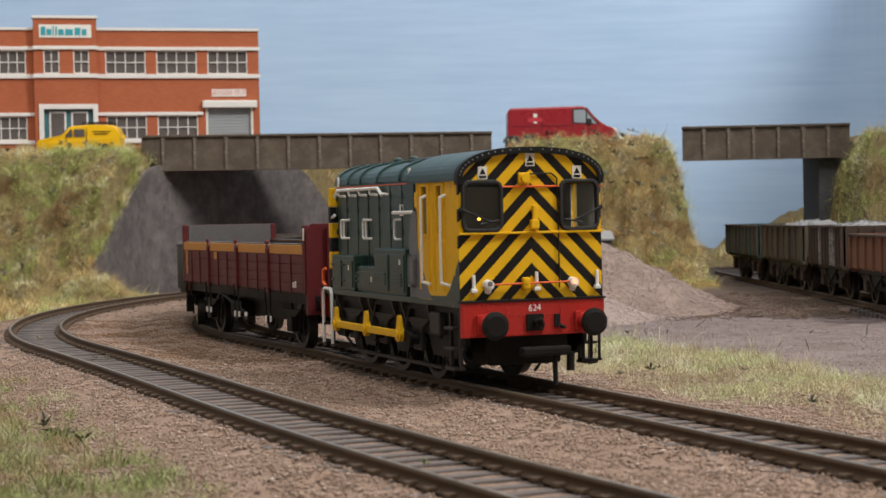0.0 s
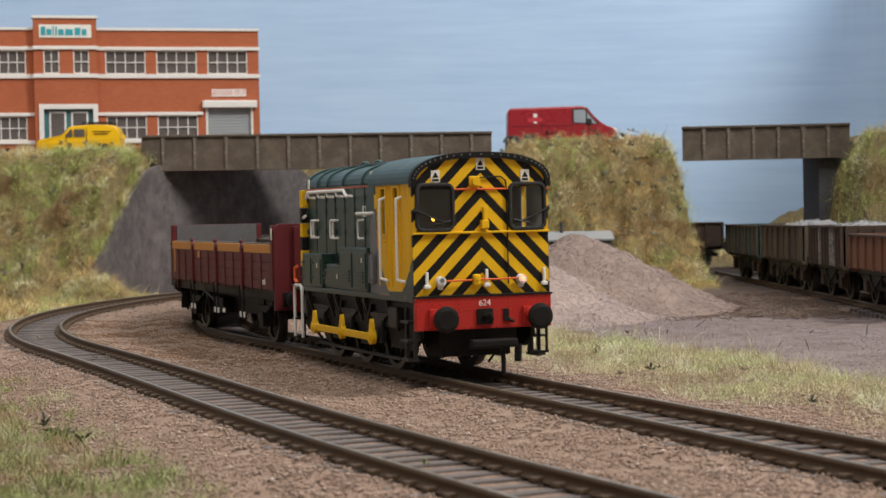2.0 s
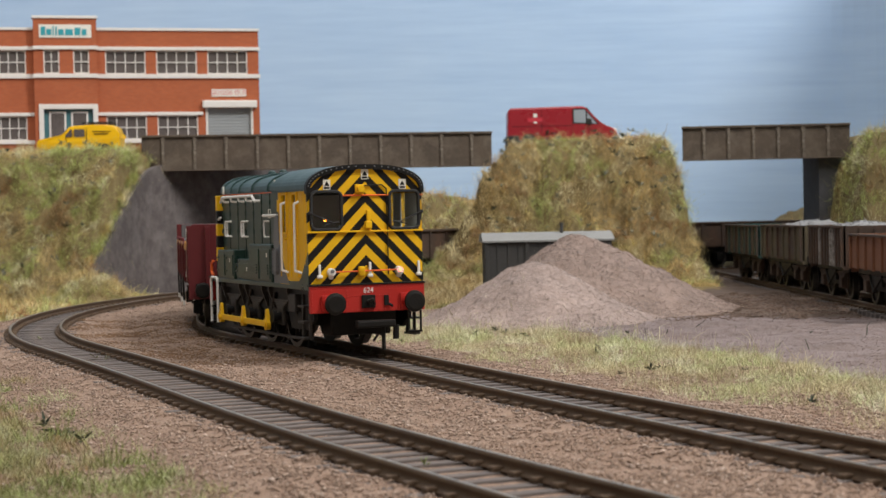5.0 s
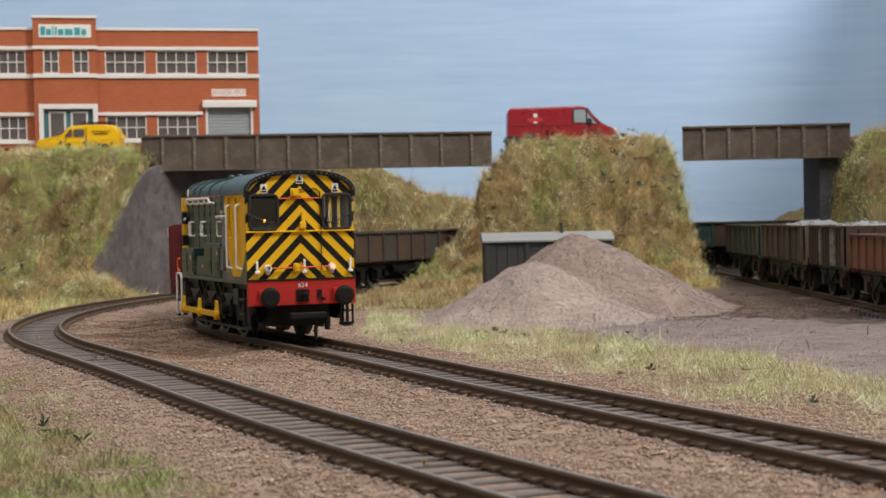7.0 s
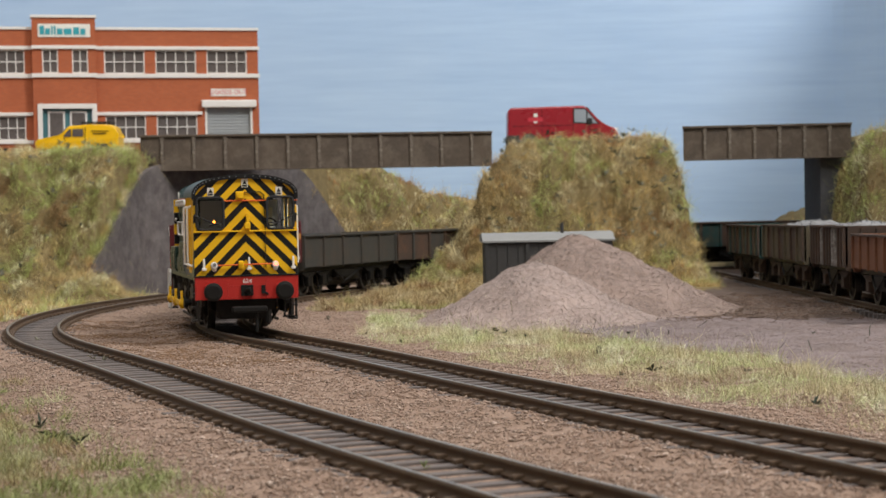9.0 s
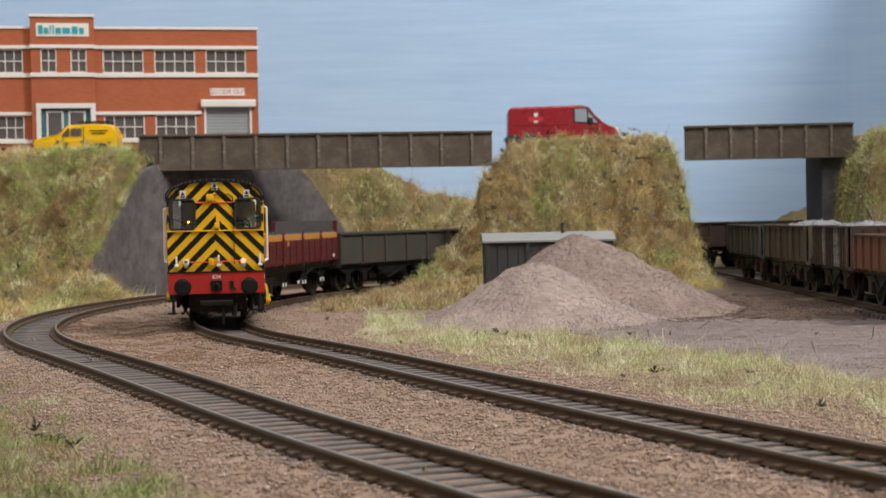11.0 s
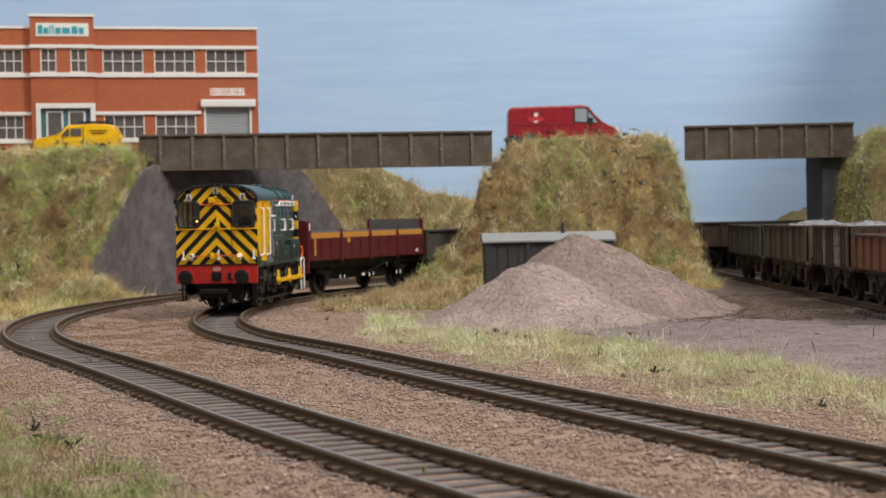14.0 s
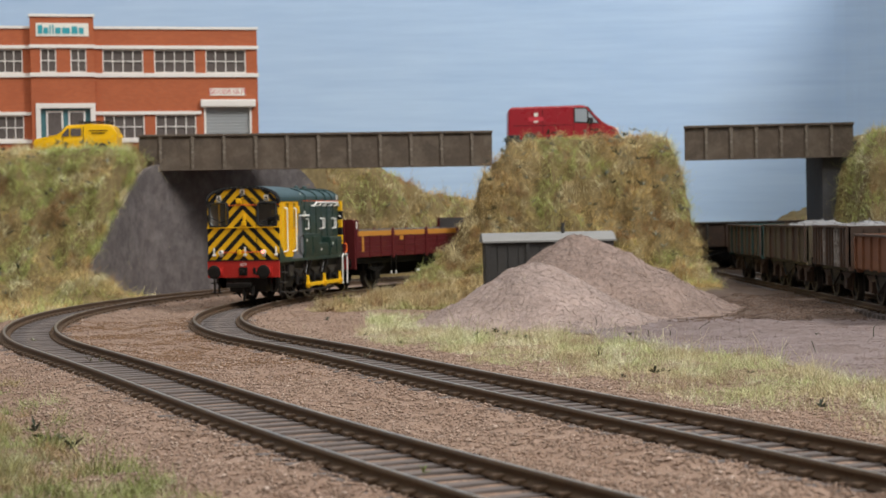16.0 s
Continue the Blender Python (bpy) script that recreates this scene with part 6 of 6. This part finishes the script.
def bank_foot(x, y, z):
    n = 8 * fractal(x, y, 36, 4, 9.3)
    return (off_line(x, y, RB) > 24 + n) & (np.hypot(x - OX, y - OY) > RB) & (y > 700) & vis(x, y, z) & (rng.rand(len(x)) < 0.7)


def inner_foot(x, y, z):
    n = 7 * fractal(x, y, 36, 4, 9.9)
    return (radius_to(x, y) < RA - 26 + n) & (heap_z(x, y) < -4) & (x < 40 + 2 * n) & vis(x, y, z)


def plant_flat(name, n, box, length, width, label, keep, lean=0.6, mat="grass_verge_fibre"):
    x, y = rng.uniform(box[0], box[1], n), rng.uniform(box[2], box[3], n)
    z = flat_z(x, y)
    k = keep(x, y, z)
    nr = np.tile(np.array([0, 0, 1.0]), (k.sum(), 1))
    return blades(name, np.stack([x, y, z], 1)[k], nr, length, width, lean, M[mat], label)


plant_flat("verge_grass", 280000, (-30, 125, 300, 720), 3.3, 0.045, "pale green and straw grass beside the line", verge, 1.3)
plant_flat("verge_grass", 150000, (-130, -20, 200, 470), 2.8, 0.07, "soft green grass tufts beside the outer track", near_patch, 1.0, "grass_near_fibre")
plant_flat("verge_grass", 60000, (-260, -120, 680, 900), 4.2, 0.14, "straw coloured grass at the foot of the bank", bank_foot, 0.7, "grass_bank_fibre")
plant_flat("verge_grass", 90000, (-75, 60, 760, 930), 3.4, 0.14, "brownish straw grass inside the curve", inner_foot, 0.7, "grass_foot_fibre")

# dark dried weeds: small sprigs of a few curled leaves
M["pale_straw"] = coat("pale_straw", (0.62, 0.55, 0.38), 0.7, vary=0.15, island=0.3)
M["weed"] = coat("dark_weed", (0.035, 0.045, 0.028), 0.8, vary=0.3, island=0.4)
M["moss"] = coat("green_weed", (0.16, 0.22, 0.07), 0.8, vary=0.3, island=0.3)
M["pale_weed"] = coat("pale_weed", (0.20, 0.20, 0.15), 0.8, vary=0.3, island=0.4)


def sprig(name, x, y, z, size, mat, lab):
    s = Shape()
    for k in range(6):
        a, e = random.uniform(0, 6.28), random.uniform(0.1, 1.1)
        L = size * random.uniform(0.6, 1.2)
        d = Vector((math.cos(a) * math.cos(e), math.sin(a) * math.cos(e), math.sin(e)))
        w = Vector((-math.sin(a), math.cos(a), 0.2)) * size * 0.12
        p = [Vector((0, 0, 0)), d * L * 0.5 + Vector((0, 0, L * 0.12)), d * L]
        q = [s.bm.verts.new(p[0]), s.bm.verts.new(p[1] - w), s.bm.verts.new(p[1] + w), s.bm.verts.new(p[2]), s.bm.verts.new(p[1] + Vector((0, 0, -0.15 * size)))]
        for f in ((0, 1, 3), (0, 3, 2), (0, 4, 1), (0, 2, 4), (1, 4, 3), (4, 2, 3)):
            s.bm.faces.new([q[i] for i in f])
    bmesh.ops.remove_doubles(s.bm, verts=s.bm.verts, dist=0.001)
    ob = part(name, s, M[mat])
    ob.location = Vector((x, y, z)) * MM
    return tagged(ob, lab, "weed", "weeds")


for X, Y, sz in ((18.3, 611, 3.6), (15.0, 606, 2.6), (10.1, 595, 2.4), (21, 600, 2.0), (26.5, 566, 2.2), (43.7, 501, 2.4), (75.5, 358, 2.2), (9.7, 588, 2.0), (24.6, 582, 1.8), (45.9, 523, 2.0), (61, 581, 1.8), (52.8, 446, 2.6), (56, 450, 2.0), (44, 440, 1.6), (76, 441, 1.8), (-45.8, 694, 2.0), (-27, 600, 1.6),
                 (-73.8, 331, 4.2), (-67, 318, 3.2), (-80, 345, 3.0), (76.8, 362, 1.6), (118, 560, 1.4), (-14, 560, 1.5)):
    z = float(flat_z(np.array([X * 1.0]), np.array([Y * 1.0]))[0])
    sprig("weed", X, Y, z + 0.6, sz, "weed", "dark dried weed sprig on the ground")
for fn, bx, n in ((bank_main, (22, 130, 903, 956), 150), (bank_left, (-250, -165, 862, 945), 70), (bank_back, (-60, 20, 1110, 1140), 24)):
    for k in range(n):
        X, Y = random.uniform(*bx[:2]), random.uniform(*bx[2:])
        z = float(fn(np.array([X]), np.array([Y]))[0])
        sprig("weed", X, Y - 4, z + 3.4, random.uniform(1.8, 3.8), random.choice(["weed", "pale_weed", "pale_weed"]), "dull grey-green weed in the bank grass")


# scraps lying between the rails
for X, Y, sz, mt, lab in ((-99.8, 496.6, 2.4, "pale_weed", "pale dry scrap of weed lying on the sleepers"), (-96.5, 492.1, 1.8, "pale_weed", "pale dry scrap of weed lying on the sleepers"),
                          (-21.7, 491.4, 2.2, "pale_weed", "pale dry scrap of weed lying on the sleepers"), (-135.7, 582.1, 2.0, "pale_weed", "pale dry scrap of weed lying on the sleepers"),
                          (-3.6, 271, 1.5, "moss", "small green weed growing between the rails")):
    sprig("weed", X, Y, -2.3, sz, mt, lab)


# long pale straws at the edge of the yard
x = np.concatenate([np.interp(np.linspace(0, 1, 170), [0, 0.5, 1], [38, 60, 98]) + rng.normal(0, 6, 170), rng.uniform(-60, 60, 30)])
y = np.concatenate([np.interp(np.linspace(0, 1, 170), [0, 0.5, 1], [612, 548, 440]) + rng.normal(0, 10, 170), rng.uniform(560, 700, 30)])
blades("straw", np.stack([x, y, flat_z(x, y)], 1), np.tile(np.array([0, 0, 1.0]), (200, 1)), 5.5, 0.08, 1.1, M["pale_straw"], "long pale straws lying by the yard")

# grass that hangs over the tops of the wing walls
q = rng.rand(5200)
n1 = 3600
p = np.where((np.arange(5200) < n1)[:, None], np.array([-180.5, 864, 6]) + q[:, None] * np.array([18.0, 80, 60]), np.array([-88.0, 1070, 65]) + q[:, None] * np.array([25.0, 40, -40]))
p += rng.normal(0, 1.0, p.shape) * np.array([1.2, 2.0, 0.7])
blades("dry_grass", p, np.tile(np.array([0.3, -0.5, 0.5]), (5200, 1)), 3.2, 0.11, 0.9, M["grass_bank_fibre"], "grass hanging over the wing walls")

# dark twigs and crumbs of brown dirt on the yard, thickest round the heaps and along the siding
tx, ty = rng.uniform(45, 190, 420), rng.uniform(440, 690, 420)
k = is_yard(tx - 4, ty) & (heap_z(tx, ty) < ground_z(tx, ty))
tx, ty = tx[k][:70], ty[k][:70]
blades("twig", np.stack([tx, ty, yard_z(tx, ty) + 0.3], 1), np.tile(np.array([0.6, 0.1, -0.25]), (len(tx), 1)), 4.5, 0.13, 0.45, M["weed"], "dark twigs lying on the dirt yard")
cx, cy = rng.uniform(20, 230, 70000), rng.uniform(420, 800, 70000)
near = np.clip((heap_z(cx, cy) + 13) / 8, 0, 1) * 0.9 + np.clip((cy - 600) / 80, 0, 1) * 0.5 + 0.03 + 0.3 * np.clip(fractal(cx, cy, 40, 4, 3.3), 0, 1)
k = (is_yard(cx + 3, cy) | ((cx > 108) & (cy > 650))) & (heap_z(cx, cy) < ground_z(cx, cy)) & (rng.rand(len(cx)) < near) & (np.abs(cx) < 0.262 * cy + 8)
cx, cy = cx[k], cy[k]
M["crumb"] = coat("brown_crumb", (0.21, 0.16, 0.145), 0.95, vary=0.25, island=0.3)
ob = grains("dirt_crumb", np.stack([cx, cy, np.where((cy > 655) & (cx > 112), ash_z(cx, cy), yard_z(cx, cy)) + 0.08], 1), rng.uniform(0.14, 0.42, len(cx)), M["crumb"], rng)
tagged(ob, "brown dirt crumbs and small stones strewn over the yard", "gravel", kind="stuff")

dx, dy = rng.uniform(60, 240, 120000), rng.uniform(560, 800, 120000)
edge = 640 - 0.12 * (dx - 150) + 14 * fractal(dx, dy, 50, 4, 3.7)
k = (rng.rand(len(dx)) < np.clip((dy - edge) / 34 + 0.25, 0, 1) * np.clip(0.75 + 0.7 * fractal(dx, dy, 24, 3, 3.9), 0.1, 1)) & (is_yard(dx, dy) | (dx > 108)) & (heap_z(dx, dy) < ground_z(dx, dy) + 1.5) & (np.abs(dx) < 0.262 * dy + 8)
dx, dy = dx[k], dy[k]
M["dirt"] = coat("dark_brown_dirt", (0.115, 0.074, 0.052), 0.95, vary=0.25, island=0.5)
dz = np.maximum(np.where((dy > 655) & (dx > 112), ash_z(dx, dy), yard_z(dx, dy)), heap_z(dx, dy)) + 0.06
ob = grains("dirt_crumb", np.stack([dx, dy, dz], 1), rng.uniform(0.25, 0.8, len(dx)), M["dirt"], rng)
tagged(ob, "dark brown dirt spilling from the siding over the yard", "dirt", kind="stuff")

# brown fines on the ballast between the two lines
bx, by = rng.uniform(-150, 20, 90000), rng.uniform(430, 700, 90000)
r = radius_to(bx, by)
k = (r > RA + 9) & (np.hypot(bx - OX, by - OY) < RB - 9) & (rng.rand(len(bx)) < np.clip(0.62 + 1.4 * fractal(bx, by, 45, 4, 2.2), 0, 1) * np.clip((by - 430) / 60, 0, 1))
bx, by = bx[k], by[k]
M["fines"] = coat("brown_fines", (0.20, 0.112, 0.056), 0.95, vary=0.25, island=0.35)
ob = grains("ballast_fines", np.stack([bx, by, ground_z(bx, by) + 0.22], 1), rng.uniform(0.25, 0.5, len(bx)), M["fines"], rng)
tagged(ob, "rust brown fines between the two tracks", "ballast", kind="stuff")


# ---- what moves ----
# the path coordinate of the shunter's front, by time
TRAVEL = [(0, -196.2), (0.5, -195.2), (1, -189.7), (1.5, -181.6), (2, -170), (2.5, -156.5), (3, -141.2), (3.5, -128), (4, -112.2), (6.5, -45.8), (7, -35),
          (7.5, -24.6), (8, -12), (8.5, 0.5), (9, 13.8), (11.5, 78), (12, 93.5), (12.5, 110), (13, 127), (13.5, 144), (14, 160.5), (14.5, 173.5), (15, 187.5), (15.5, 202.5), (16, 221)]
STEPS = [k * 0.2 for k in range(81)]


def travelled(t):
    """Smooth position between the known times."""
    tt, ss = np.array([a for a, _ in TRAVEL]), np.array([b for _, b in TRAVEL])
    w = np.linspace(-0.3, 0.3, 7)
    return float(np.mean(np.interp(np.clip(t + w, 0, 16), tt, ss))) if 0.3 < t < 15.7 else float(np.interp(t, tt, ss))


def motions():
    go = [(t, travelled(t)) for t in STEPS]
    for ob, off, base, mid in TRAIN:
        rows = []
        for t, d in go:
            x0, y0, _ = line_at(d + off - base / 2)
            x1, y1, _ = line_at(d + off + base / 2)
            a = math.atan2(y0 - y1, x0 - x1)
            mx, my = (x0 + x1) / 2 - mid * math.cos(a), (y0 + y1) / 2 - mid * math.sin(a)
            rows.append((t, pose(mx * MM, my * MM, 0, 0, 0, math.degrees(a))))
        walk(ob, rows)
    for ob, r, at, first in WHEELS:
        if ob.parent in STILL:
            continue
        walk(ob, [(t, pose(at[0] * MM, at[1] * MM, at[2] * MM, 0, -first - math.degrees((d - go[0][1]) / r), 0)) for t, d in go])
    for ob, r, at, first in RODS:
        walk(ob, [(t, pose((at[0] + 4.0 * math.cos(radians(first) + (d - go[0][1]) / r)) * MM, at[1] * MM, (at[2] + 4.0 * math.sin(radians(first) + (d - go[0][1]) / r)) * MM)) for t, d in go])


motions()
